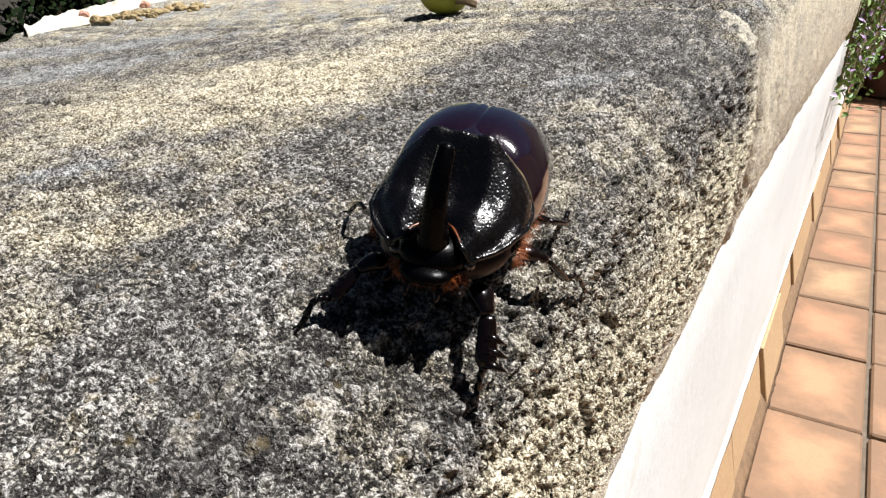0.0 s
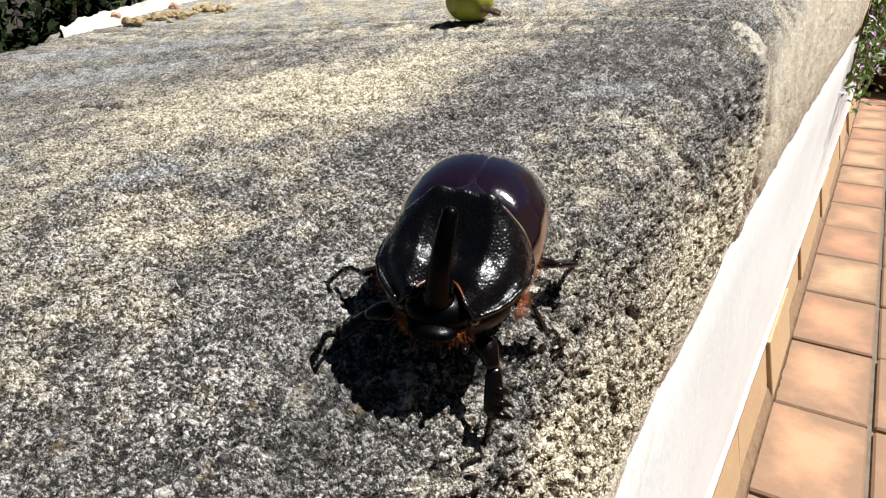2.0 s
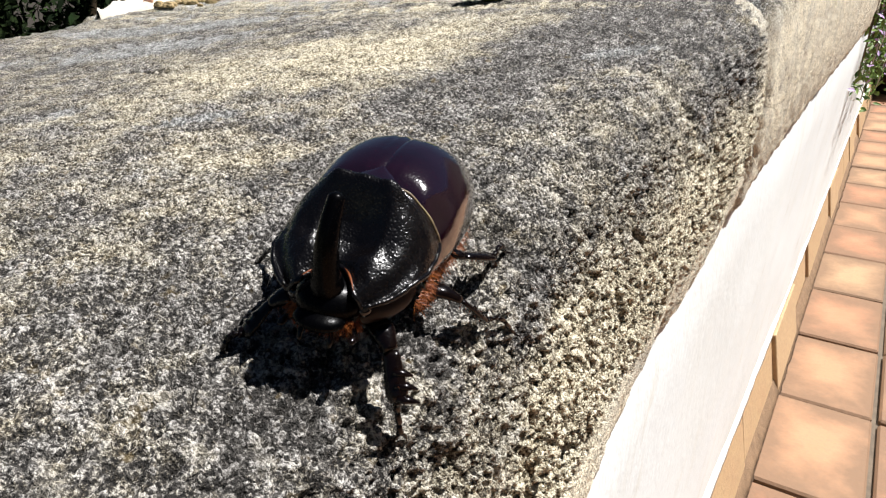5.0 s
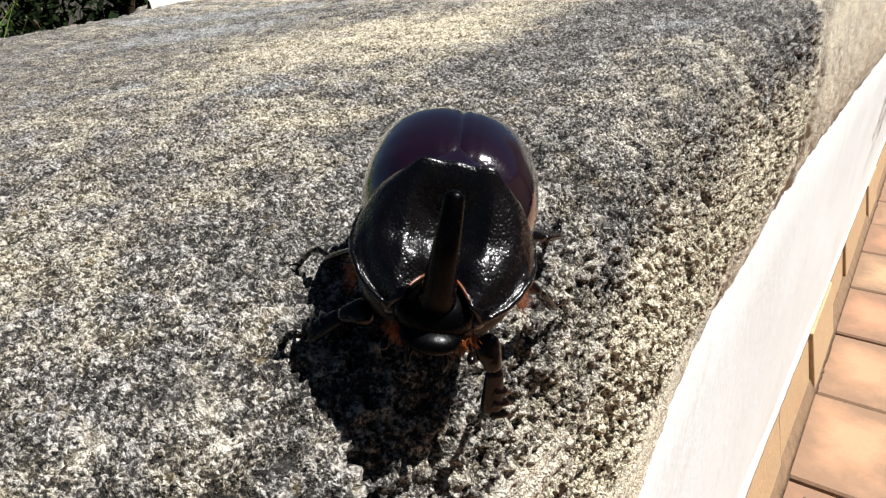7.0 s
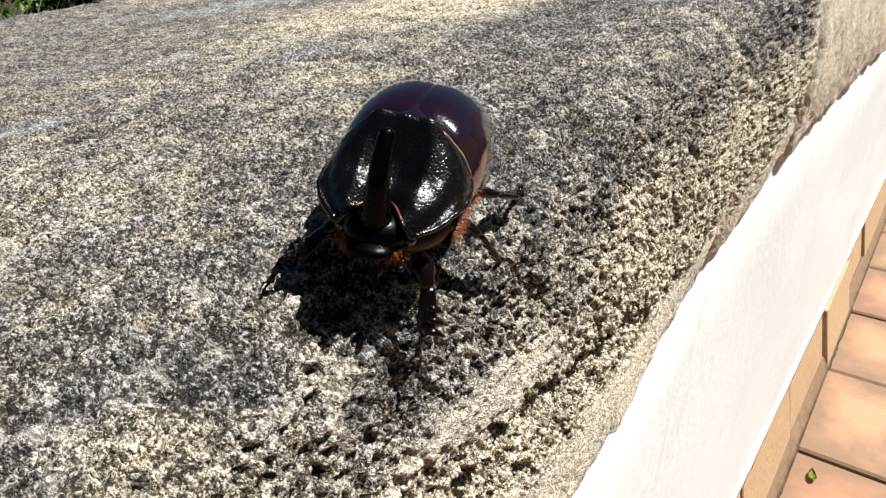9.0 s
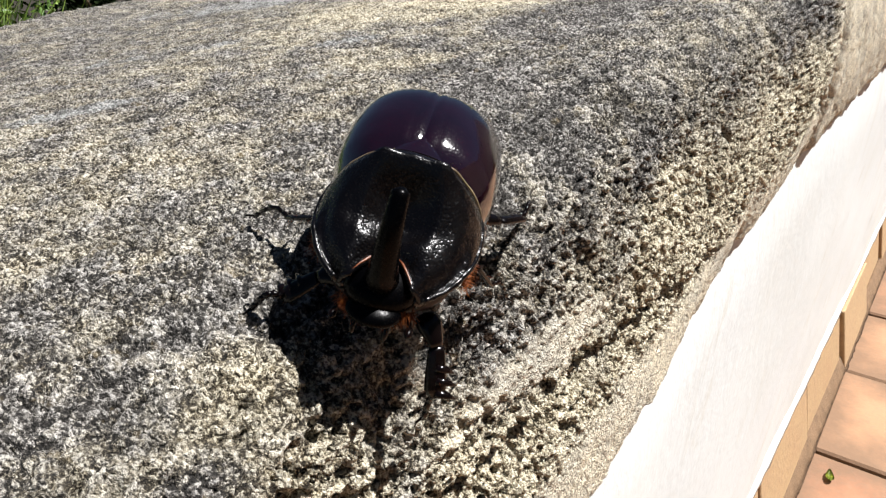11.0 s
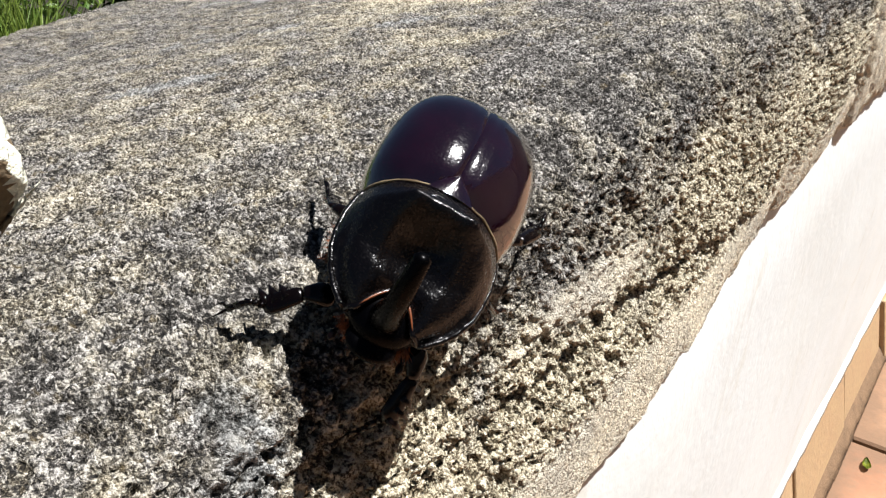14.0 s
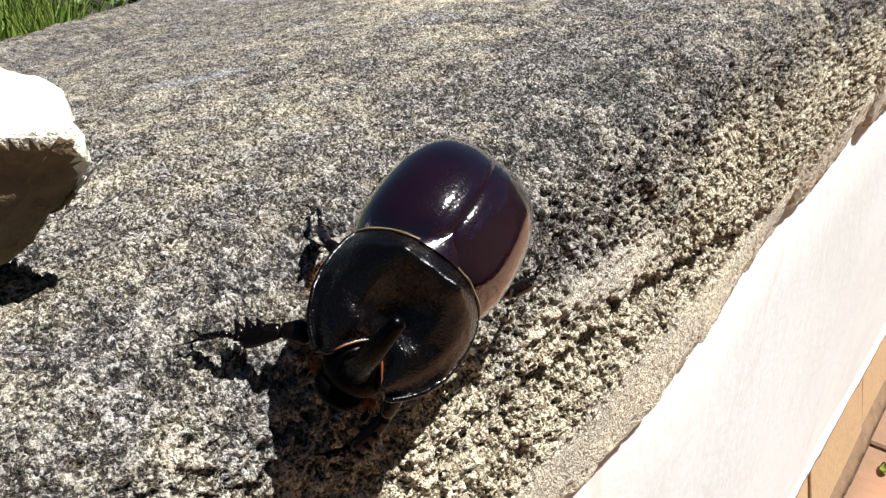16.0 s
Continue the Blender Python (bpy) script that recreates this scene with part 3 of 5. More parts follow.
def fillet(name, prof, ragged, seed, mat, parent, label):
    """A strip of stuff smeared along the wall, thick in its middle and ragged at its free edge."""
    pts = []
    for y in np.arange(-0.9, 3.7, 0.006):
        n = [noise.noise((y * f, seed, k)) for k, f in enumerate((23, 60, 140))]
        r = ragged * (n[0] + 0.6 * n[1] + 0.4 * n[2])
        (x0, z0), (x1, z1), (x2, z2) = prof
        ex, ez = x2 - x1, z2 - z1
        el = math.hypot(ex, ez)
        pts.append([(x0 - 0.006, y, z0), (x0, y, z0), (x1, y, z1), (x2 + ex / el * r, y, z2 + ez / el * r), (x2 + ex / el * r - 0.004, y, z2 + ez / el * r)])
    bm, vs = grid_bm(pts, True)
    bm.faces.new(vs[0])
    bm.faces.new(vs[-1][::-1])
    bmesh.ops.recalc_face_normals(bm, faces=bm.faces)
    return smooth(part(name, bm, mat, parent, label))


def skirting():
    """Ochre skirting tiles that lean against the wall's foot."""
    base = tagged(new("skirting", None), "row of ochre terracotta skirting tiles along the white wall", "skirting", "", "structure")
    bm = bmesh.new()
    prof = [(-0.0458, -0.3658), (-0.0440, -0.3648), (-0.0295, -0.438), (-0.0295, -0.441), (-0.062, -0.441), (-0.062, -0.3658)]
    h = LEN / 2 - 0.003
    a = [bm.verts.new((x, -h, z)) for x, z in prof]
    b = [bm.verts.new((x, h, z)) for x, z in prof]
    for k in range(len(prof)):
        bm.faces.new((a[k], a[(k + 1) % 6], b[(k + 1) % 6], b[k]))
    bm.faces.new(a[::-1])
    bm.faces.new(b)
    bmesh.ops.recalc_face_normals(bm, faces=bm.faces)
    bmesh.ops.bevel(bm, geom=[e for e in bm.edges], offset=0.0009, segments=1, affect="EDGES")
    first = part("tile", bm, SKIRTING, base)
    rnd = random.Random(5)
    for k in range(-4, 18):
        ob = first if k == -4 else new("tile", first.data)
        ob.parent = base
        ob.matrix_basis = pose(rnd.uniform(-0.0015, 0.0015), 0.605 + LEN * (k - 0.5), rnd.uniform(-0.0015, 0.0015), 0, rnd.uniform(-0.5, 0.5), rnd.uniform(-0.3, 0.3))
    part("mortar", box_bm(-0.060, -0.9, -0.441, -0.047, 3.7, -0.379), GROUT, base, "cement joint behind the skirting tiles")
    fillet("dirt", [(-0.0325, -0.426), (-0.0262, -0.4375), (-0.0225, -0.4408)], 0.004, 3, DIRT, base, "brown dirt gathered at the foot of the skirting")
    fillet("lime_lip", [(-0.0478, -0.3590), (-0.0444, -0.3640), (-0.0433, -0.3673)], 0.0025, 7, LIMEWASH, wall, "ragged lip of limewash over the skirting")
    return base


def terrace():
    floor = part("floor", box_bm(-0.05, -0.91, FLOOR - 0.08, 1.69, 3.86, FLOOR - 0.006), GROUT)
    tagged(floor, "terrace floor of worn square terracotta tiles with wide cement joints", "floor", "", "structure")
    cuts = {}

    def slab(w):
        bm = box_bm(-w / 2 + 0.0028, -LEN / 2 + 0.0028, -0.012, w / 2 - 0.0028, LEN / 2 - 0.0028, 0.0)
        bmesh.ops.bevel(bm, geom=[e for e in bm.edges], offset=0.0025, segments=1, affect="EDGES")
        me = bpy.data.meshes.new("tile")
        bm.to_mesh(me)
        bm.free()
        me.materials.append(TERRACOTTA)
        return me

    cols = [(-0.0285, 0.078)] + [(0.078 + LEN * k, 0.078 + LEN * (k + 1)) for k in range(9)]
    rnd = random.Random(11)
    for k, (x0, x1) in enumerate(cols):
        w = round(x1 - x0, 3)
        me = cuts.setdefault(w, slab(w))
        for j in range(-8, 19):
            ob = new("tile", me)
            ob.parent = floor
            ob.matrix_basis = pose((x0 + x1) / 2, 0.605 + LEN * (j - 0.5), FLOOR + rnd.uniform(-0.0012, 0.0012), rnd.uniform(-0.25, 0.25), rnd.uniform(-0.25, 0.25), rnd.uniform(-0.3, 0.3))
    return floor


def ground():
    bm = bmesh.new()
    s = 900
    v = [bm.verts.new(p) for p in ((-s, -s, 0), (s, -s, 0), (s, s, 0), (-s, s, 0))]
    bm.faces.new(v)
    ob = part("ground", bm, SOIL)
    ob.location.z = FLOOR - 0.09
    return tagged(ob, "dry garden soil round the terrace and the wall", "ground", "", "structure")


def end_wall():
    ob = part("wall_end", box_bm(-0.5, 3.85, FLOOR - 0.09, 4.0, 4.05, 1.6, 0.01), FAR_WALL)
    return tagged(ob, "plain grey rendered wall at the end of the terrace", "wall", "", "structure")


# out of view: added to block sky and darken the beetle's reflections
def unseen_side_wall():
    ob = part("wall_side_unseen", box_bm(1.70, -1.6, FLOOR - 0.09, 1.9, 3.85, 1.55, 0.01), FAR_WALL)
    return tagged(ob, "unseen plain grey wall added beside the terrace to darken reflections and shadows", "wall", "", "structure")


def leaf_cloud(n, place, size, seed, mat_name, bm=None):
    """Many small bent leaves at places given by a function of a random source."""
    bm = bm or bmesh.new()
    rnd = random.Random(seed)
    for _ in range(n):
        p = Vector(place(rnd))
        s = size * rnd.uniform(0.6, 1.4)
        m = Matrix.Translation(p) @ Euler((rnd.uniform(-1.2, 1.2), rnd.uniform(-1.2, 1.2), rnd.uniform(0, 6.28))).to_matrix().to_4x4()
        q = [m @ Vector(c) for c in ((-s, 0, 0), (-0.2 * s, -0.42 * s, 0.06 * s), (-0.2 * s, 0, -0.05 * s), (-0.2 * s, 0.42 * s, 0.06 * s), (s, 0, -0.2 * s), (0.45 * s, -0.3 * s, 0), (0.45 * s, 0.3 * s, 0), (0.4 * s, 0, -0.1 * s))]
        v = [bm.verts.new(c) for c in q]
        for f in ((0, 1, 2), (0, 2, 3), (1, 5, 7, 2), (2, 7, 6, 3), (5, 4, 7), (7, 4, 6)):
            bm.faces.new([v[i] for i in f])
    return bm


def trailing_plant():
    """A plant on the wall that hangs over the coping, with mauve flowers."""
    base = tagged(new("trailing_plant", None), "trailing green plant with small mauve flowers hanging over the white wall", "plant")
    base.location = (-0.040, 1.30, 0.045)
    rnd = random.Random(3)
    lines = []
    for k in range(26):
        y = rnd.uniform(-0.22, 0.5)
        out, drop = rnd.uniform(0.015, 0.055), rnd.uniform(0.07, 0.19)
        lines.append(curve_points([(-0.08, y, 0.02), (0.02, y + 0.02, 0.05 + rnd.uniform(0, 0.05)), (out, y + rnd.uniform(-0.05, 0.05), -drop * 0.4), (out * 0.8, y + rnd.uniform(-0.08, 0.08), -drop)], 12))
    bm = bmesh.new()
    for ln in lines:
        tube_bm(ln, [0.003 - 0.0002 * i for i in range(12)], 5, bm=bm)
    part("stem", bm, STEM, base)

    def on_line(r):
        p = r.choice(lines)[r.randint(2, 11)]
        return p + Vector((r.gauss(0, 0.012), r.gauss(0, 0.03), r.gauss(0, 0.015)))
    part("foliage", leaf_cloud(2600, on_line, 0.0065, 4, None), LEAF_GREEN, base)

    def flowers(r):
        p = r.choice(lines)[r.randint(2, 10)]
        return p + Vector((r.gauss(0.008, 0.012), r.gauss(-0.02, 0.03), r.gauss(0.01, 0.015)))
    part("flower", leaf_cloud(600, flowers, 0.0048, 9, None), PETAL, base, "small mauve flowers")["kind"] = "stuff"
    return base


def planter():
    base = tagged(new("planter", None), "large dark terracotta planter on the floor by the end wall", "planter")
    base.location = (0.22, 3.52, FLOOR)
    prof = [(0.0, 0.0), (0.24, 0.0), (0.26, 0.02), (0.285, 0.22), (0.31, 0.225), (0.31, 0.26), (0.28, 0.26), (0.27, 0.24), (0.0, 0.235)]
    pts = [[(r * math.cos(a), r * 0.9 * math.sin(a), z) for a in (2 * math.pi * k / 32 for k in range(32))] for r, z in prof]
    bm, _ = grid_bm(pts, True)
    bmesh.ops.remove_doubles(bm, verts=bm.verts, dist=1e-5)
    bmesh.ops.recalc_face_normals(bm, faces=bm.faces)
    smooth(part("pot", bm, POT, base))

    def crown(r):
        a, q = r.uniform(0, 6.28), r.uniform(0.05, 0.42)
        return (q * math.cos(a), q * math.sin(a), 0.26 + r.uniform(0, 0.25) - q * 0.35)
    part("foliage", leaf_cloud(700, crown, 0.022, 14, None), LEAF_DARK, base)
    part("flower", leaf_cloud(90, crown, 0.012, 15, None), PETAL, base, "small mauve flowers")["kind"] = "stuff"
    return base


def bush(where, size, n, seed, mat, label, leaf=0.03):
    base = tagged(new("bush", None), label, "bush", "bushes behind the wall")
    base.location = where
    rnd = random.Random(seed)
    bm = bmesh.new()
    ends = []
    for k in range(14):
        a, q = rnd.uniform(0, 6.28), rnd.uniform(0.3, 0.9)
        e = Vector((size[0] * q * math.cos(a), size[1] * q * math.sin(a), size[2] * rnd.uniform(0.55, 1.0)))
        ends.append(e)
        tube_bm(curve_points([(0, 0, 0), e * 0.4 + Vector((0, 0, 0.1)), e], 7), [0.016 - 0.002 * i for i in range(7)], 6, bm=bm)
    part("branch", bm, STEM, base)

    def at(r):
        e = r.choice(ends)
        return e * r.uniform(0.4, 1.08) + Vector((r.gauss(0, size[0] * 0.16), r.gauss(0, size[1] * 0.16), r.gauss(0, size[2] * 0.12)))
    part("foliage", leaf_cloud(n, at, leaf, seed, None), mat, base)
    return base


def grass_patch():
    """Blades of grass on a raised bed behind the wall."""
    bm = bmesh.new()
    rnd = random.Random(21)
    for _ in range(9000):
        x = rnd.uniform(-1.9, -0.7)
        y = rnd.uniform(-0.35, min(0.46, -0.36 * x - 0.04))
        z = -0.28
        h, lean = rnd.uniform(0.10, 0.30), Vector((rnd.gauss(0, 0.07), rnd.gauss(0, 0.07), 0))
        w = Vector((rnd.uniform(-1, 1), rnd.uniform(-1, 1), 0)).normalized() * 0.0022
        p = Vector((x, y, z))
        a, b, c, d, e = p - w, p + w, p + lean * 0.4 + Vector((0, 0, h * 0.6)) + w * 0.7, p + lean * 0.4 + Vector((0, 0, h * 0.6)) - w * 0.7, p + lean + Vector((0, 0, h))
        v = [bm.verts.new(q) for q in (a, b, c, d, e)]
        bm.faces.new((v[0], v[1], v[2], v[3]))
        bm.faces.new((v[3], v[2], v[4]))
    bed = part("raised_bed", box_bm(-2.2, -0.6, FLOOR - 0.09, -0.65, 0.48, -0.28, 0.03), SOIL)
    tagged(bed, "raised bed of dry soil behind the wall", "ground", "", "structure")
    return tagged(part("grass", bm, GRASS), "bright green grass growing behind the wall", "grass", "", "stuff")


def fruit():
    """A small ribbed unripe fruit with its calyx."""
    base = tagged(new("fruit", None), "small yellow-green unripe fruit lying on the coping", "fruit")
    base.location = (-0.117, 0.196, float(top_height(np.array(-0.117), np.array(0.196))))
    pts = []
    for i in range(15):
        w = math.pi * (i / 14 - 0.5)
        pts.append([(0.0081 * (math.cos(w) ** 0.9) * (1 + 0.035 * math.cos(8 * u)) * math.cos(u), 0.0081 * (max(math.cos(w), 0) ** 0.9) * (1 + 0.035 * math.cos(8 * u)) * math.sin(u), 0.0070 + 0.0072 * math.sin(w)) for u in (2 * math.pi * k / 40 for k in range(40))])
    bm, _ = grid_bm(pts, True)
    bmesh.ops.remove_doubles(bm, verts=bm.verts, dist=1e-6)
    bmesh.ops.recalc_face_normals(bm, faces=bm.faces)
    body = smooth(part("body", bm, FRUIT, base))
    part("stalk", tube_bm(curve_points([(0.006, -0.003, 0.004), (0.010, -0.004, 0.004), (0.013, -0.003, 0.003)], 5), [0.0012, 0.001, 0.0011, 0.0012, 0.0009], 6), STEM, base, "short dark stalk")
    return base


def lump(name, where, size, seed, mat, label, category, group="", cuts=3):
    """A rough broken piece."""
    bm = bmesh.new()
    bmesh.ops.create_icosphere(bm, subdivisions=cuts, radius=1.0)
    for v in bm.verts:
        d = v.co.normalized()
        r = 1 + 0.35 * noise.noise(d * 1.3 + Vector((seed, 0, 0))) + 0.2 * noise.noise(d * 4 + Vector((0, seed, 0))) + 0.1 * noise.noise(d * 11 + Vector((0, 0, seed)))
        v.co = Vector((d.x * r * size[0], d.y * r * size[1], max(d.z * r, -0.55) * size[2]))
    ob = part(name, bm, mat)
    ob.location = where
    ob.rotation_euler = (0, 0, seed * 1.7 if seed >= 1 else 0.65)
    return tagged(ob, label, category, group)


def fallen_leaf():
    """A small pointed leaf, slightly curled, on a floor tile."""
    pts = []
    for i in range(13):
        v = i / 12
        w = 0.0036 * math.sin(math.pi * v ** 0.8) ** 0.8 + 0.0003
        pts.append([(w * u, 0.017 * (v - 0.5), 0.0012 + 0.0016 * u * u + 0.0022 * (v - 0.5) ** 2 * 4) for u in (-1, -0.6, -0.2, 0.2, 0.6, 1)])
    bm, _ = grid_bm(pts)
    bmesh.ops.solidify(bm, geom=list(bm.faces), thickness=0.0004)
    ob = smooth(part("fallen_leaf", bm, FALLEN))
    ob.matrix_basis = pose(-0.004, 0.568, FLOOR + 0.0012, 0, 0, 12)
    return tagged(ob, "small fallen yellow-green leaf lying on a floor tile", "leaf")


fallen_leaf()
skirting()
terrace()
ground()
end_wall()
unseen_side_wall()
trailing_plant()
planter()
grass_patch()
bush((-1.05, 0.86, FLOOR - 0.09), (0.36, 0.26, 0.60), 15000, 31, LEAF_DARK, "leafy bush behind the wall, shade painted into its dark leaves", 0.0095)
# added bush, painted near-black to stand for a shaded hollow
bush((-1.25, 0.66, FLOOR - 0.09), (0.26, 0.16, 0.60), 14000, 34, LEAF_PAINTED_SHADE, "low near-black bush added behind the wall in place of deep shade", 0.009)
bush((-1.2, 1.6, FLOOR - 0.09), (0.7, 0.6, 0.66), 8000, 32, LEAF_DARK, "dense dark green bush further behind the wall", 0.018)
bush((-2.5, 0.5, FLOOR - 0.09), (0.6, 0.8, 0.7), 7000, 33, LEAF_GREEN, "leafy green bush behind the grass", 0.02)
fruit()

# ---- crumbs and old plaster on the coping ----
rnd = random.Random(8)
for k in range(60):
    f = rnd.random()
    y = 0.211 + 0.040 * f + rnd.gauss(0, 0.003)
    x = -0.320 + 0.030 * f + rnd.gauss(0, 0.006)
    s = rnd.uniform(0.0009, 0.0025)
    lump("crumb", (x, y, float(top_height(np.array(x), np.array(y))) + s * 0.3), (s * 1.3, s, s * 0.8), k + 1, CRUMB, "dry ochre crumb of old mortar lying on the coping", "crumb", "crumbs on the coping", 3)
for k, (x, y) in enumerate(((-0.333, 0.212), (-0.318, 0.236))):
    lump("pebble", (x, y, float(top_height(np.array(x), np.array(y))) + 0.003), (0.0026, 0.0024, 0.0022), k + 41, PEBBLE, "small pinkish pebble lying on the coping", "pebble", "pebbles on the coping", 3)


def plaster_strip():
    """A crust of old white plaster along the coping's back edge."""
    pts = []
    for i in range(121):
        y = 0.180 + 0.15 * i / 120
        mid, half = float(back_edge(y)) + 0.010 + 0.004 * noise.noise((y * 60, 1, 0)), 0.0105 + 0.005 * noise.noise((y * 45, 5, 0))
        half *= min(1.0, 0.15 + i / 14, 0.15 + (120 - i) / 14)
        row = []
        for k in range(25):
            u = k / 12 - 1
            x = mid + half * u
            h = (0.0042 + 0.0026 * noise.noise((x * 130, y * 130, 2)) + 0.0012 * noise.noise((x * 420, y * 420, 7))) * max(0.0, 1 - u * u) ** 0.6 - 0.0008
            row.append((x, y, float(top_height(np.array(x), np.array(y))) + h))
        pts.append(row)
    bm, _ = grid_bm(pts)
    ob = smooth(part("plaster_crust", bm, CHIP))
    return tagged(ob, "rough white crust of old plaster along the coping's back edge", "plaster")


plaster_strip()


# ---- the beetle: metres, y towards its head, z up from the ground under it ----
MM = 0.001


def elytron_point(side, y, th):
    """A point of a wing case: th 0 at the seam, 1 at the lower rim."""
    u = (y + 5.0) / 12.6 if y < -5.0 else (y + 5.0) / 6.6
    w = 8.55 * max(0.0, 1 - abs(u) ** 2.5) ** 0.45 if y < -5.0 else 8.55 - 1.2 * u * u
    top = 14.6 - (8.0 * abs(u) ** 2.6 if y < -5.0 else 2.1 * u * u)
    a = th * radians(118)
    x = w * math.sin(min(a, math.pi / 2)) ** 0.92 if a < math.pi / 2 else w * (1 - 0.12 * ((a - math.pi / 2) / radians(28)) ** 2)
    zc = 6.6
    z = zc + (top - zc) * math.cos(a) ** 0.85 if a < math.pi / 2 else zc - 2.6 * (a - math.pi / 2) / radians(28) * (1 if y > -12 else max(0.0, (17.6 + y) / 5))
    if y > -1.5:
        z -= 1.1 * ((y + 1.5) / 3.1) ** 1.5
        x *= 1 - 0.05 * ((y + 1.5) / 3.1)
    seam = 0.28 * math.exp(-(x / 0.35) ** 2) + 0.12 * math.exp(-((x - 1.15) / 0.22) ** 2)
    hump = 0.35 * math.exp(-((x - 5.2) / 1.3) ** 2 - ((y - 0.2) / 1.6) ** 2)
    return Vector((side * x * MM, (y * 1.09 if y < 0 else y) * MM, (z - seam + hump) * MM))


def elytron(side, parent):
    ys = [1.6 - 19.2 * (0.5 - 0.5 * math.cos(math.pi * i / 44)) for i in range(45)]
    pts = [[elytron_point(side, y, k / 36) for k in range(37)] for y in ys]
    front = [[p + Vector((0, 0.0002, -0.0012)) for p in pts[0]]]
    bm, _ = grid_bm(front + pts)
    bmesh.ops.recalc_face_normals(bm, faces=bm.faces)
    if sum(f.normal.z for f in bm.faces) < 0:
        bmesh.ops.reverse_faces(bm, faces=bm.faces)
    return smooth(part("wing_case", bm, ELYTRA, parent, "glossy burgundy-black wing case"))


def pronotum_half_width(y):
    return float(np.interp(y, [0.9, 2.0, 4.0, 6.0, 8.0, 10.0, 11.5, 12.6], [7.3, 7.6, 7.8, 7.7, 7.3, 6.4, 5.3, 4.2]))


def pronotum_point(u, y):
    """u from -1 to 1 across: a domed shield, widely hollowed out in front of a bumped crest, its front edge cut back round the horn."""
    w = pronotum_half_width(y)
    x = u * w
    rim = float(np.interp(y, [0.9, 4, 8, 12.6], [7.8, 7.6, 7.0, 5.2]))
    crest = float(np.interp(y, [0.9, 1.6, 2.6, 3.6, 5, 7, 9, 11, 12.6], [13.5, 14.0, 14.7, 15.0, 14.3, 12.7, 11.1, 9.3, 7.4]))
    z = rim + (crest - rim) * max(0.0, 1 - abs(u) ** 2.3) ** 0.72
    t = min(1.0, max(0.0, (y - 3.7 - 0.028 * x * x) / 2.0))
    dig = t * t * (3 - 2 * t) * float(np.interp(y, [3, 5, 7, 9, 11, 12.6], [2.2, 3.0, 3.2, 2.3, 1.2, 0.3]))
    z -= dig * max(0.0, 1 - (abs(x) / 3.4) ** 2.2) ** 1.3
    # a bowl in the slope on either side, a swelling beside the horn, a groove inside the raised margin
    z -= 1.05 * math.exp(-((abs(x) - 3.4) / 1.8) ** 2 - ((y - 7.4) / 2.0) ** 2)
    z += 0.6 * math.exp(-((abs(x) - 2.1) / 1.1) ** 2 - ((y - 10.6) / 2.2) ** 2) + 0.5 * min(1.0, max(0.0, (y - 8) / 4.6)) ** 2
    z -= 0.3 * min(1.0, max(0.0, (y - 4) / 3)) * math.exp(-((abs(u) - 0.86) / 0.06) ** 2)
    for bx, h in ((0.0, 0.25), (-2.9, 0.8), (2.9, 0.8)):
        z += h * math.exp(-((x - bx) / 1.15) ** 2 - ((y - 3.5 - 0.02 * bx * bx) / 0.95) ** 2)
    z += (0.3 + 0.75 * min(1.0, max(0.0, (y - 6) / 3))) * max(0.0, (abs(u) - 0.88) / 0.12) ** 2
    z += 0.10 * noise.noise((x * 0.9, y * 0.9, 3.0)) + 0.05 * noise.noise((x * 2.3, y * 2.3, 7.0))
    back = min(1.0, max(0.0, (y - 6.5) / 6.1))
    z += 0.5 * back ** 2 * max(0.0, 1 - abs(u))
    cut = max(0.0, 1 - (abs(u) / 0.66) ** 1.6)
    return Vector((x * MM, (y - (0.5 + 3.1 * cut) * back ** 1.6) * MM, z * MM))


def bristles(bm, points, ways, length, thick, seed, spread=0.35):
    r = random.Random(seed)
    for p, w in zip(points, ways):
        d = (Vector(w).normalized() + Vector((r.gauss(0, spread), r.gauss(0, spread), r.gauss(0, spread)))).normalized()
        n = length * r.uniform(0.6, 1.3)
        s = d.cross(Vector((0.3, 0.2, 1))).normalized() * thick
        t = d.cross(s).normalized() * thick
        mid = p + d * n * 0.55 + Vector((0, 0, -0.12 * n))
        a = [bm.verts.new(p + c) for c in (s, t * 0.9 - s * 0.5, -t * 0.9 - s * 0.5)]
        b = [bm.verts.new(mid + c * 0.6) for c in (s, t * 0.9 - s * 0.5, -t * 0.9 - s * 0.5)]
        tip = bm.verts.new(p + d * n + Vector((0, 0, -0.3 * n)))
        for k in range(3):
            bm.faces.new((a[k], a[(k + 1) % 3], b[(k + 1) % 3], b[k]))
            bm.faces.new((b[k], b[(k + 1) % 3], tip))
    return bm


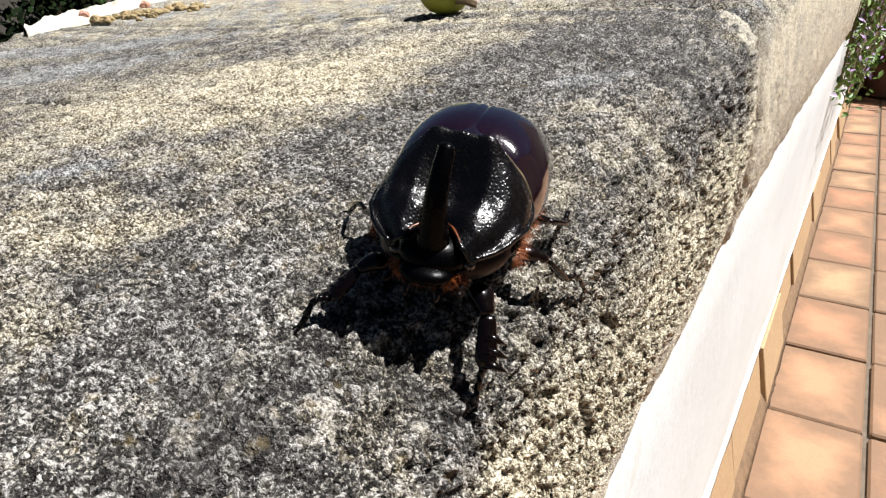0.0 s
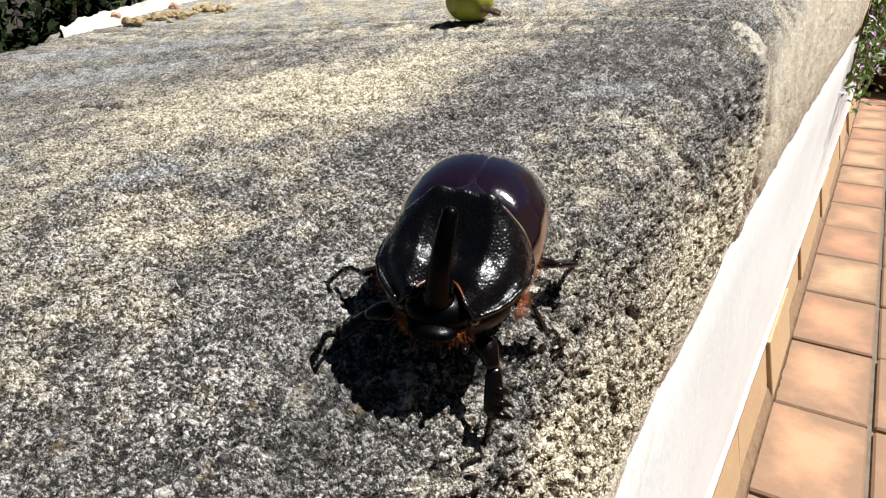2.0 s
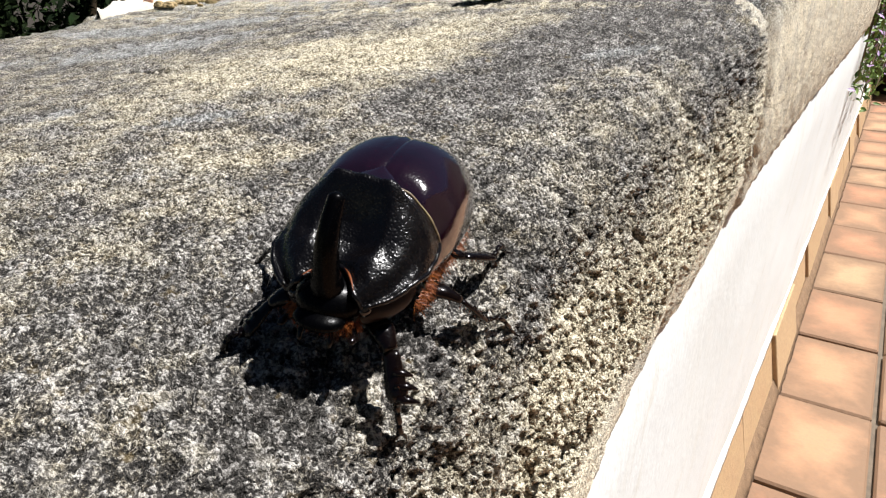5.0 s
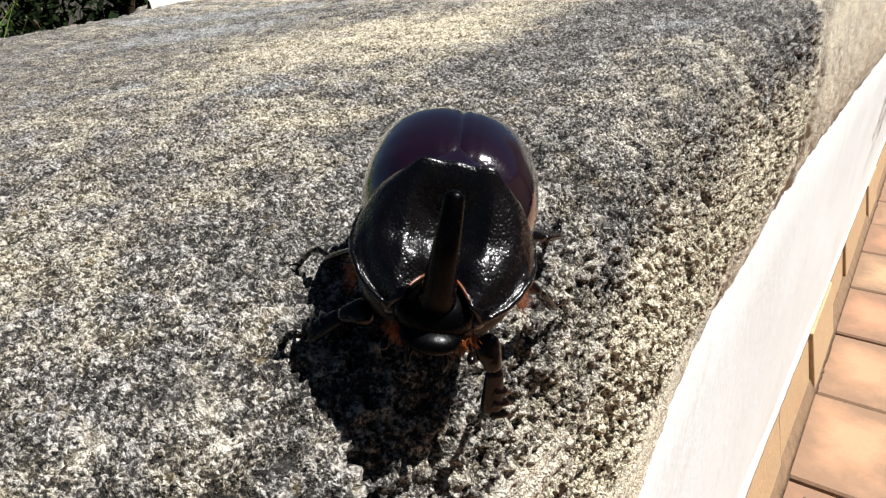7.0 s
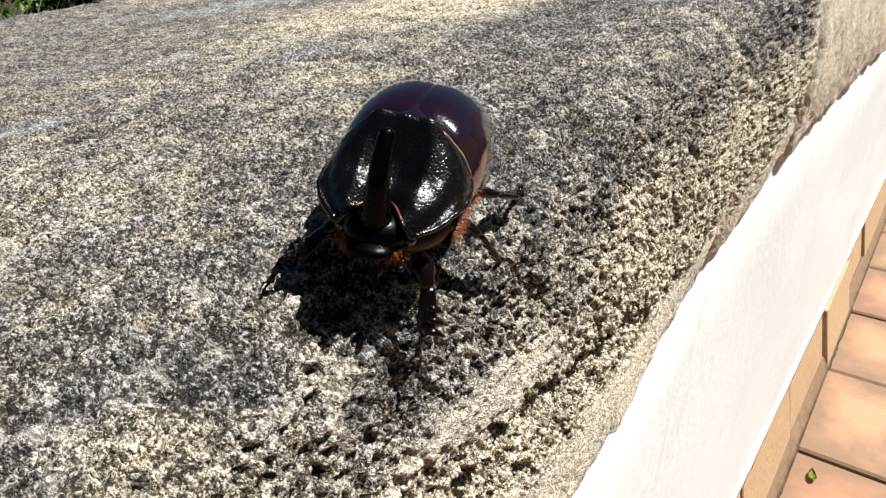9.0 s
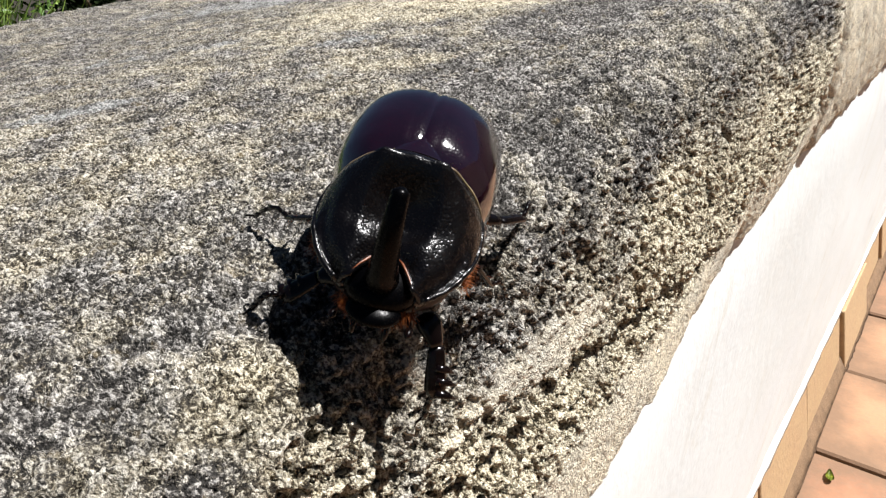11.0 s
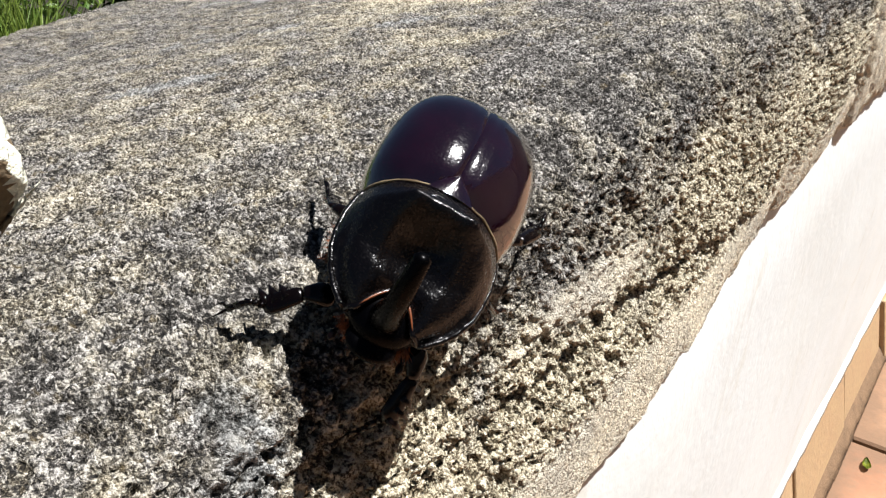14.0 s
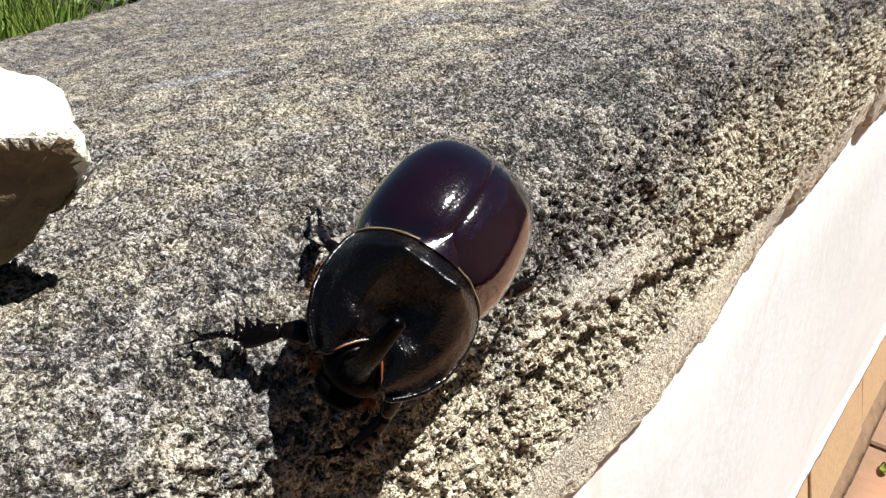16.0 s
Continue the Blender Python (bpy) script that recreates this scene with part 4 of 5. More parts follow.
def leg_chain(name, parent, side, hip, knee, ankle, toe, thick, teeth):
    """A leg whose parts hang on its hip: thigh, toothed shin, jointed foot with claws."""
    hip, knee, ankle, toe = (Vector((side * p[0], p[1], p[2])) * MM for p in (hip, knee, ankle, toe))
    th = thick * MM
    bm = tube_bm(curve_points([hip - hip, (knee - hip) * 0.5 + Vector((0, 0, 0.0003)), knee - hip], 8), [th * f for f in (0.9, 1.25, 1.4, 1.4, 1.25, 1.05, 0.9, 0.75)], 12, 0.65)
    leg = smooth(part(name, bm, LIMB, parent))
    leg.location = hip
    k, a, t = knee - hip, ankle - hip, toe - hip
    d = (a - k)
    bm = tube_bm([k + d * f for f in (0, 0.12, 0.35, 0.6, 0.85, 1.0)], [th * f for f in (0.7, 0.9, 1.0, 1.1, 1.15, 0.75)], 12, 0.45)
    out = d.cross(Vector((0, 0, 1))).normalized() * side
    for f, s in teeth:
        p = k + d * f
        tip = p + out * th * s + d * 0.12 + Vector((0, 0, -th * 0.3))
        tube_bm([p, p + (tip - p) * 0.55, tip], [th * 0.8, th * 0.5, th * 0.1], 8, 0.7, bm=bm)
    smooth(part("shin", bm, LIMB, leg))
    bm = bmesh.new()
    path = curve_points([a, a + (t - a) * 0.5 + Vector((0, 0, 0.0014)), t], 6)
    for p, q in zip(path, path[1:]):
        tube_bm([p, p + (q - p) * 0.4, q - (q - p) * 0.12, q], [th * 0.28, th * 0.34, th * 0.46, th * 0.24], 8, bm=bm)
    way = (t - a).normalized()
    for s in (-1, 1):
        w = way.cross(Vector((0, 0, 1))).normalized() * s
        tube_bm(curve_points([t, t + way * 0.0009 + w * 0.0006 + Vector((0, 0, 0.0002)), t + way * 0.0017 + w * 0.0006 - Vector((0, 0, 0.0007))], 5), [th * 0.2, th * 0.17, th * 0.13, th * 0.08, th * 0.03], 6, bm=bm)
    smooth(part("foot", bm, LIMB, leg))
    r = random.Random(len(name) + 3)
    pts, ways = [], []
    for _ in range(46):
        f = r.uniform(0.05, 0.95)
        pts.append(k * (1 - f) * 0.0 + (k * f if r.random() < 0.5 else k + d * f))
        ways.append((side * r.uniform(-0.2, 1), r.uniform(-1, 1), -0.6))
    part("bristles", bristles(bmesh.new(), pts, ways, 1.1 * MM, 0.035 * MM, 5), HAIR, leg, "short rust-orange bristles")
    return leg


# hip, knee, ankle and toe of each leg in millimetres (its side's sign is added)
LEG_SHAPE = {
    ('front', 1): ((4.2, 9.4, 3.6), (6.6, 10.8, 3.2), (8.8, 13.0, 0.9), (11.4, 14.0, -1.8)),
    ('front', -1): ((4.2, 9.4, 3.4), (5.8, 11.4, 1.6), (6.4, 13.6, -2.6), (5.6, 12.6, -7.0)),
    ('middle', 1): ((5.4, 1.6, 3.4), (8.8, 0.4, 3.0), (11.4, -4.0, -0.8), (14.6, -9.0, -5.0)),
    ('middle', -1): ((5.4, 1.6, 3.4), (8.8, 0.8, 2.0), (11.2, -2.0, -2.6), (14.0, -6.0, -7.4)),
    ('hind', 1): ((5.2, -4.6, 3.4), (8.0, -7.0, 2.6), (8.6, -12.4, -0.4), (9.0, -16.4, -4.4)),
    ('hind', -1): ((5.2, -4.6, 3.4), (9.8, -7.4, 2.8), (12.2, -12.4, 0.6), (12.6, -17.4, -1.5)),
}


def beetle():
    base = tagged(new("beetle", None), "glossy black rhinoceros beetle with curved horn crawling on the coping", "beetle")
    # trunk under the shields
    smooth(part("abdomen", ball_bm((0, -5.6 * MM, 6.2 * MM), (8.3 * MM, 11.0 * MM, 4.6 * MM), 28, 16), BELLY, base, "dark brown hairy underside"))
    smooth(part("thorax", ball_bm((0, 6.0 * MM, 4.6 * MM), (6.6 * MM, 6.4 * MM, 2.6 * MM), 26, 14), BELLY, base))
    for s in (-1, 1):
        elytron(s, base)
    # scutellum
    pts = [[Vector((u * 2.3 * (1 - v) ** 0.7 * MM, (1.0 - 2.6 * v) * MM, (13.55 + 0.3 * (1 - u * u) + 0.25 * v) * MM)) for u in (i / 8 - 1 for i in range(17))] for v in (j / 8 for j in range(9))]
    bm, _ = grid_bm(pts)
    bmesh.ops.recalc_face_normals(bm, faces=bm.faces)
    smooth(part("scutellum", bm, ELYTRA, base))
    # pronotum
    us = [math.sin(math.pi / 2 * (i / 30 - 1)) for i in range(61)]
    ys = np.linspace(0.9, 12.6, 64)
    pts = [[pronotum_point(u, y) for u in us] for y in ys]
    low = [[p + Vector((0, -0.0003, -0.0016)) for p in pts[0]]]
    bm, _ = grid_bm(low + pts)
    bmesh.ops.recalc_face_normals(bm, faces=bm.faces)
    if sum(f.normal.z for f in bm.faces) < 0:
        bmesh.ops.reverse_faces(bm, faces=bm.faces)
    shield = smooth(part("pronotum", bm, SHELL, base, "black pitted pronotum with raised three-bumped crest"))
    edge = [pronotum_point(-1, y) for y in ys] + [pronotum_point(u, ys[-1]) for u in us[1:-1]] + [pronotum_point(1, y) for y in ys[::-1]]
    smooth(part("rim", tube_bm([p + Vector((0, 0, -0.00005)) for p in edge], [0.28 * MM] * len(edge), 10), RIM, shield))
    hind = [pronotum_point(u, 0.9) + Vector((0, -0.0002, 0.00005)) for u in us]
    smooth(part("hind_margin", tube_bm(hind, [(0.10 + 0.06 * math.sin(9 * u) ** 2) * MM for u in us], 7), MARGIN, shield, "thin ochre margin behind the pronotum"))
    # head
    head = smooth(part("head", ball_bm((0, 10.5 * MM, 5.6 * MM), (3.5 * MM, 3.3 * MM, 2.2 * MM), 24, 16), HORN, base))
    smooth(part("neck", ball_bm((0, 8.4 * MM, 5.7 * MM), (4.6 * MM, 3.4 * MM, 2.3 * MM), 22, 14), HORN, base))
    bm = ball_bm((0, 13.2 * MM, 4.9 * MM), (2.5 * MM, 1.9 * MM, 0.9 * MM), 20, 12)
    smooth(part("clypeus", bm, HORN, head))
    horn = curve_points([(0, 10.9, 5.6), (0, 11.9, 8.2), (0, 12.1, 11.2), (0, 11.5, 13.7), (0, 10.4, 15.5)], 18)
    tip, way = horn[-1], (horn[-1] - horn[-2]).normalized()
    thick = list(np.interp(np.linspace(0, 1, 18), [0, 0.12, 0.4, 0.8, 1], [2.2, 1.65, 1.2, 0.92, 0.8]))
    bm = tube_bm([p * MM for p in horn] + [(tip + way * f) * MM for f in (0.35, 0.62, 0.78)], [MM * r for r in thick + [0.8, 0.52, 0.22]], 18, 1.0)
    smooth(part("horn", bm, HORN, head, "smooth black horn curving up and back"))
    for s in (-1, 1):
        smooth(part("eye", ball_bm((s * 3.4 * MM, 11.0 * MM, 5.4 * MM), (0.75 * MM, 0.85 * MM, 0.75 * MM), 14, 10), EYE_GLOSS, head))
        lip = [pronotum_point(s * (0.17 + 0.045 * k), 12.6) + Vector((0, 0.0001, 0.00018)) for k in range(11)]
        smooth(part("front_margin", tube_bm(lip, [MM * r for r in (0.03, 0.05, 0.08, 0.11, 0.13, 0.13, 0.12, 0.10, 0.08, 0.06, 0.03)], 8), RUST, shield, "thin rust-orange front margin"))
        bm = tube_bm([p * MM for p in curve_points([(s * 2.8, 12.2, 4.4), (s * 3.3, 12.8, 4.1), (s * 3.4, 13.3, 3.8)], 6)], [0.2 * MM] * 6, 7)
        ball_bm((s * 3.45 * MM, 13.6 * MM, 3.75 * MM), (0.4 * MM, 0.7 * MM, 0.35 * MM), 12, 8, bm)
        smooth(part("antenna", bm, LIMB, head, "dark brown clubbed antenna"))
        smooth(part("palp", tube_bm([p * MM for p in curve_points([(s * 1.2, 13.2, 4.0), (s * 1.5, 14.0, 3.4), (s * 1.4, 14.4, 2.6)], 6)], [0.3 * MM, 0.3 * MM, 0.28 * MM, 0.26 * MM, 0.24 * MM, 0.12 * MM], 7), LIMB, head))
    r = random.Random(2)
    pts, ways = [], []
    for _ in range(620):
        a = r.uniform(-1, 1)
        pts.append(Vector((a * 3.4, 13.2 - 1.2 * a * a + r.gauss(0, 0.2), 4.6 + r.gauss(0, 0.25))) * MM)
        ways.append((a * 0.6, 1, -0.35))
    part("mouth_bristles", bristles(bmesh.new(), pts, ways, 0.95 * MM, 0.05 * MM, 3, 0.6), HAIR, head, "rust-orange bristles round the mouth")
    pts, ways = [], []
    for _ in range(1400):
        s, f = r.choice((-1, 1)), r.uniform(0, 1)
        y = -13.5 + 20.5 * f
        w = pronotum_half_width(y) * 0.93 if y > 0.9 else abs(elytron_point(1, y, 0.95).x) / MM * 0.93
        pts.append(Vector((s * w, y, 4.6 + r.gauss(0, 0.5) - (0.6 if y < 0 else 0))) * MM)
        ways.append((s, r.uniform(-0.3, 0.3), -0.55))
    part("side_bristles", bristles(bmesh.new(), pts, ways, 1.3 * MM, 0.03 * MM, 4, 0.6), HAIR, base, "rust-orange fringe of bristles along the underside")
    legs = {}
    for (which, side), joints in LEG_SHAPE.items():
        thick, teeth = {"front": (0.92, ((0.38, 1.9), (0.64, 2.2), (0.9, 2.2))), "middle": (0.75, ((0.45, 1.9), (0.7, 1.7), (0.92, 2.1))), "hind": (0.85, ((0.45, 1.8), (0.7, 1.7), (0.93, 2.0)))}[which]
        legs[which, side] = leg_chain(which + "_leg", base, side, *joints, thick, teeth)
    return base, legs


BEETLE, LEGS = beetle()

LEG_ROWS = {
    ('front', 1): [
        (0, 0.00480, 0.00997, 0.00304, 3.4, 4.1, 7.9),
        (0.5, 0.00487, 0.00985, 0.00301, -1.5, 3.4, 0.9),
        (1, 0.00493, 0.00973, 0.00300, -5.9, 2.1, -5.8),
        (1.5, 0.00480, 0.00987, 0.00295, -2.5, 8.4, 3.2),
        (2, 0.00482, 0.00946, 0.00310, -14.7, -0.1, -17.7),
        (2.5, 0.00476, 0.01005, 0.00308, 6.8, 3.5, 12.3),
        (3, 0.00441, 0.00958, 0.00338, -0.1, 7.2, 5.6),
        (3.5, 0.00473, 0.01009, 0.00312, 9.1, 2.2, 14.8),
        (4, 0.00399, 0.00926, 0.00383, -5.4, 8.6, -0.3),
        (4.5, 0.00470, 0.01013, 0.00313, 10.7, 2.3, 17.3),
        (5, 0.00406, 0.00929, 0.00375, -3.0, 9.3, 3.2),
        (5.5, 0.00462, 0.00993, 0.00311, 5.1, 8.0, 13.1),
        (6, 0.00429, 0.00947, 0.00350, -2.2, 8.3, 3.5),
        (6.5, 0.00422, 0.00940, 0.00358, -21.7, 1.8, -23.4),
        (7, 0.00492, 0.00934, 0.00304, -18.6, -2.7, -23.9),
        (7.5, 0.00411, 0.00938, 0.00367, -10.3, 0.4, -12.4),
        (8, 0.00385, 0.00916, 0.00388, 0.1, 1.8, 1.6),
        (8.5, 0.00348, 0.00872, 0.00428, 2.9, 4.8, 7.7),
        (9, 0.00345, 0.00874, 0.00426, 2.5, 3.2, 6.0),
        (9.5, 0.00375, 0.00886, 0.00388, 11.9, -4.5, 13.5),
        (10, 0.00327, 0.00908, 0.00429, -6.9, -0.6, -9.2),
        (10.5, 0.00369, 0.00886, 0.00387, 11.5, -7.2, 10.3),
        (11, 0.00321, 0.00914, 0.00423, -6.8, -4.5, -12.5),
        (11.5, 0.00327, 0.00887, 0.00415, 1.6, -4.9, -2.3),
        (12, 0.00328, 0.00909, 0.00430, -7.3, -0.2, -9.4),
        (12.5, 0.00477, 0.01008, 0.00314, 8.9, 0.3, 13.0),
        (13, 0.00363, 0.00912, 0.00387, 2.7, -9.0, -4.9),
        (13.5, 0.00334, 0.00886, 0.00424, -0.3, -0.1, -0.5),
        (14, 0.00501, 0.00979, 0.00316, 0.8, -6.9, -5.4),
        (14.5, 0.00503, 0.00962, 0.00315, -4.3, -8.0, -13.0),
        (15, 0.00409, 0.00936, 0.00367, -3.9, -6.2, -10.8),
        (15.5, 0.00465, 0.00975, 0.00334, 5.9, -5.5, 3.3),
        (16, 0.00500, 0.00989, 0.00326, 6.3, -10.4, -1.2),
    ],
    ('front', -1): [
        (0, -0.00439, 0.00984, 0.00252, 9.4, 4.2, 0.4),
        (0.5, -0.00424, 0.01012, 0.00271, 28.8, -1.5, -5.2),
        (1, -0.00435, 0.00999, 0.00270, 22.4, 3.7, -1.2),
        (1.5, -0.00426, 0.00883, 0.00421, 18.3, -8.5, -6.8),
        (2, -0.00441, 0.00965, 0.00245, -2.0, 4.4, 1.5),
        (2.5, -0.00436, 0.00973, 0.00270, 8.1, 4.9, 0.8),
        (3, -0.00462, 0.00951, 0.00250, -8.7, 17.2, 5.2),
        (3.5, -0.00462, 0.00934, 0.00249, -18.3, 17.6, 4.9),
        (4, -0.00455, 0.00966, 0.00269, 3.6, 16.7, 5.4),
        (4.5, -0.00452, 0.00936, 0.00266, -17.8, 16.5, 4.8),
        (5, -0.00434, 0.00952, 0.00311, 5.3, 15.5, 5.0),
        (5.5, -0.00433, 0.00945, 0.00309, -6.2, 14.3, 4.5),
        (6, -0.00456, 0.00969, 0.00251, 1.6, 13.1, 4.1),
        (6.5, -0.00441, 0.00955, 0.00244, -7.7, 4.7, 2.1),
        (7, -0.00431, 0.00936, 0.00245, -19.0, -0.6, 2.4),
        (7.5, -0.00422, 0.00942, 0.00321, -11.3, -2.8, 0.9),
        (8, -0.00417, 0.00963, 0.00243, -3.5, -8.7, -1.9),
        (8.5, -0.00433, 0.00960, 0.00243, -5.1, -0.1, 0.7),
        (9, -0.00435, 0.00960, 0.00243, -5.0, 1.2, 1.0),
        (9.5, -0.00437, 0.00944, 0.00242, -14.1, 2.6, 2.3),
        (10, -0.00439, 0.00977, 0.00249, 5.0, 3.9, 0.7),
        (10.5, -0.00441, 0.00945, 0.00242, -13.4, 4.8, 2.6),
        (11, -0.00443, 0.00976, 0.00250, 4.7, 5.8, 1.4),
        (11.5, -0.00444, 0.00961, 0.00245, -4.6, 6.3, 2.3),
        (12, -0.00414, 0.00933, 0.00420, -12.3, -3.3, 1.0),
        (12.5, -0.00400, 0.00929, 0.00458, -11.6, 1.9, 1.9),
        (13, -0.00423, 0.00924, 0.00459, -9.5, -8.5, -0.6),
        (13.5, -0.00422, 0.00921, 0.00379, 8.9, -8.7, -4.6),
        (14, -0.00414, 0.01001, 0.00261, 20.8, -7.9, -7.1),
        (14.5, -0.00418, 0.00952, 0.00320, 13.9, -9.8, -6.2),
        (15, -0.00419, 0.00943, 0.00337, 27.6, -17.3, -14.2),
        (15.5, -0.00430, 0.00871, 0.00406, 30.0, -8.9, -10.0),
        (16, -0.00422, 0.00924, 0.00362, 18.8, -9.0, -7.1),
    ],
    ('middle', 1): [
        (0, 0.00475, 0.00222, 0.00376, -5.2, -7.3, 4.5),
        (0.5, 0.00418, 0.00251, 0.00412, -0.6, -7.6, 9.8),
        (1, 0.00370, 0.00251, 0.00444, 4.4, -8.4, 15.5),
        (1.5, 0.00361, 0.00220, 0.00453, 9.9, -9.6, 21.5),
        (2, 0.00362, 0.00232, 0.00447, 7.1, -9.7, 19.6),
        (2.5, 0.00391, 0.00286, 0.00443, 0.2, -4.9, 6.7),
        (3, 0.00473, 0.00256, 0.00394, -6.2, -2.0, -4.7),
        (3.5, 0.00518, 0.00193, 0.00357, -7.6, -2.1, -6.1),
        (4, 0.00389, 0.00283, 0.00442, 0.4, -5.3, 7.4),
        (4.5, 0.00464, 0.00251, 0.00401, -3.2, -2.2, -0.7),
        (5, 0.00373, 0.00248, 0.00453, 6.5, -6.8, 15.2),
        (5.5, 0.00385, 0.00259, 0.00461, 7.0, -3.6, 11.5),
        (6, 0.00379, 0.00242, 0.00466, 10.0, -4.5, 15.1),
        (6.5, 0.00374, 0.00224, 0.00469, 12.9, -5.6, 18.8),
        (7, 0.00395, 0.00271, 0.00463, 5.7, -1.8, 8.1),
        (7.5, 0.00504, 0.00206, 0.00373, -1.7, 0.1, -2.0),
        (8, 0.00577, 0.00092, 0.00298, -5.1, 2.8, -9.6),
        (8.5, 0.00529, 0.00184, 0.00355, -5.7, 5.1, -13.1),
        (9, 0.00521, 0.00193, 0.00362, -3.5, 3.4, -8.3),
        (9.5, 0.00578, 0.00098, 0.00302, -5.1, 1.0, -7.3),
        (10, 0.00420, 0.00261, 0.00432, 2.2, -3.2, 6.4),
        (10.5, 0.00595, 0.00100, 0.00297, -1.7, -2.5, 1.4),
        (11, 0.00461, 0.00201, 0.00389, 5.1, -8.2, 15.9),
        (11.5, 0.00585, 0.00134, 0.00311, 4.6, -7.3, 14.2),
        (12, 0.00629, 0.00119, 0.00287, 5.6, -9.4, 17.9),
        (12.5, 0.00494, 0.00185, 0.00377, 9.5, -4.2, 14.3),
        (13, 0.00597, 0.00099, 0.00291, 0.1, -1.0, 1.4),
        (13.5, 0.00613, 0.00073, 0.00252, 5.0, 4.9, -0.5),
        (14, 0.00636, 0.00019, 0.00201, 4.4, 7.7, -4.1),
        (14.5, 0.00621, 0.00003, 0.00208, 0.6, 8.6, -9.3),
        (15, 0.00418, 0.00233, 0.00451, 11.1, -1.2, 12.1),
        (15.5, 0.00523, 0.00175, 0.00359, 9.0, 3.4, 5.2),
        (16, 0.00610, 0.00076, 0.00247, 6.9, 6.6, -0.3),
    ],
    ('middle', -1): [
        (0, -0.00658, 0.00023, 0.00215, -8.6, 3.7, 4.4),
        (0.5, -0.00495, 0.00203, 0.00404, 0.9, -2.5, 1.0),
        (1, -0.00620, 0.00048, 0.00251, -11.8, 3.0, 7.7),
        (1.5, -0.00654, 0.00007, 0.00230, -13.4, 5.5, 7.0),
        (2, -0.00488, 0.00205, 0.00418, 3.6, -3.6, -0.4),
        (2.5, -0.00609, 0.00068, 0.00260, -9.9, 2.0, 6.9),
        (3, -0.00489, 0.00189, 0.00414, 10.1, -2.8, -5.9),
        (3.5, -0.00447, 0.00194, 0.00452, 11.7, 2.1, -10.1),
        (4, -0.00596, 0.00109, 0.00272, -1.2, 0.9, 0.4),
        (4.5, -0.00518, 0.00171, 0.00362, 5.2, 5.4, -7.7),
        (5, -0.00667, 0.00038, 0.00209, -5.2, 4.1, 1.2),
        (5.5, -0.00678, 0.00051, 0.00208, -2.9, 5.7, -2.0),
        (6, -0.00550, 0.00152, 0.00329, 0.2, 2.1, -1.6),
        (6.5, -0.00661, 0.00023, 0.00218, -9.0, 4.5, 4.0),
        (7, -0.00664, 0.00038, 0.00205, -4.7, 3.0, 1.6),
        (7.5, -0.00575, 0.00131, 0.00295, 1.4, -0.5, -0.8),
        (8, -0.00662, 0.00049, 0.00194, -1.5, 1.0, 0.5),
        (8.5, -0.00452, 0.00208, 0.00459, 9.2, -1.1, -6.3),
        (9, -0.00585, 0.00125, 0.00287, 0.9, 1.5, -1.7),
        (9.5, -0.00466, 0.00197, 0.00421, 6.4, 3.8, -7.5),
        (10, -0.00549, 0.00152, 0.00329, -1.8, 0.6, 1.0),
        (10.5, -0.00398, 0.00212, 0.00500, 10.7, 3.6, -10.3),
        (11, -0.00469, 0.00221, 0.00431, 0.9, -0.4, -0.5),
        (11.5, -0.00412, 0.00223, 0.00508, 9.8, -0.4, -7.1),
        (12, -0.00435, 0.00229, 0.00475, 5.6, -0.3, -4.1),
        (12.5, -0.00540, 0.00160, 0.00340, -7.3, 3.9, 3.1),
        (13, -0.00437, 0.00201, 0.00530, 17.5, -7.5, -8.6),
        (13.5, -0.00503, 0.00194, 0.00388, 0.1, -0.7, 0.4),
        (14, -0.00604, 0.00106, 0.00254, 2.0, -1.4, -0.6),
        (14.5, -0.00445, 0.00198, 0.00510, 17.1, -6.9, -8.6),
        (15, -0.00488, 0.00194, 0.00430, 10.9, -6.6, -4.2),
        (15.5, -0.00527, 0.00176, 0.00357, -5.3, -0.9, 5.0),
        (16, -0.00558, 0.00138, 0.00314, -3.7, -2.4, 4.7),
    ],
    ('hind', 1): [
        (0, 0.00562, -0.00557, 0.00280, -1.9, -3.2, 4.1),
        (0.5, 0.00562, -0.00557, 0.00280, -1.9, -3.2, 4.1),
        (1, 0.00556, -0.00544, 0.00288, -1.3, -3.1, 4.2),
        (1.5, 0.00535, -0.00497, 0.00315, -0.2, -1.7, 2.4),
        (2, 0.00507, -0.00422, 0.00367, 1.7, 0.2, 0.6),
        (2.5, 0.00550, -0.00538, 0.00292, -2.1, -2.2, 2.4),
        (3, 0.00518, -0.00455, 0.00343, 0.3, -0.9, 1.6),
        (3.5, 0.00460, -0.00327, 0.00434, 1.6, -2.5, 4.5),
        (4, 0.00563, -0.00599, 0.00263, -4.3, -1.1, -0.4),
        (4.5, 0.00469, -0.00346, 0.00419, 0.9, -2.8, 4.6),
        (5, 0.00571, -0.00622, 0.00252, -4.7, -1.3, -0.3),
        (5.5, 0.00538, -0.00508, 0.00310, -1.1, -1.5, 1.8),
        (6, 0.00529, -0.00487, 0.00322, -0.7, 0.1, -0.4),
        (6.5, 0.00514, -0.00441, 0.00353, 0.3, 0.9, -1.2),
        (7, 0.00503, -0.00395, 0.00385, 1.4, 1.8, -2.0),
        (7.5, 0.00488, -0.00350, 0.00426, 4.2, 2.2, -1.1),
        (8, 0.00507, -0.00413, 0.00372, 0.5, 1.4, -1.8),
        (8.5, 0.00527, -0.00486, 0.00325, -2.7, 0.7, -2.4),
        (9, 0.00521, -0.00463, 0.00338, -0.2, -0.0, -0.1),
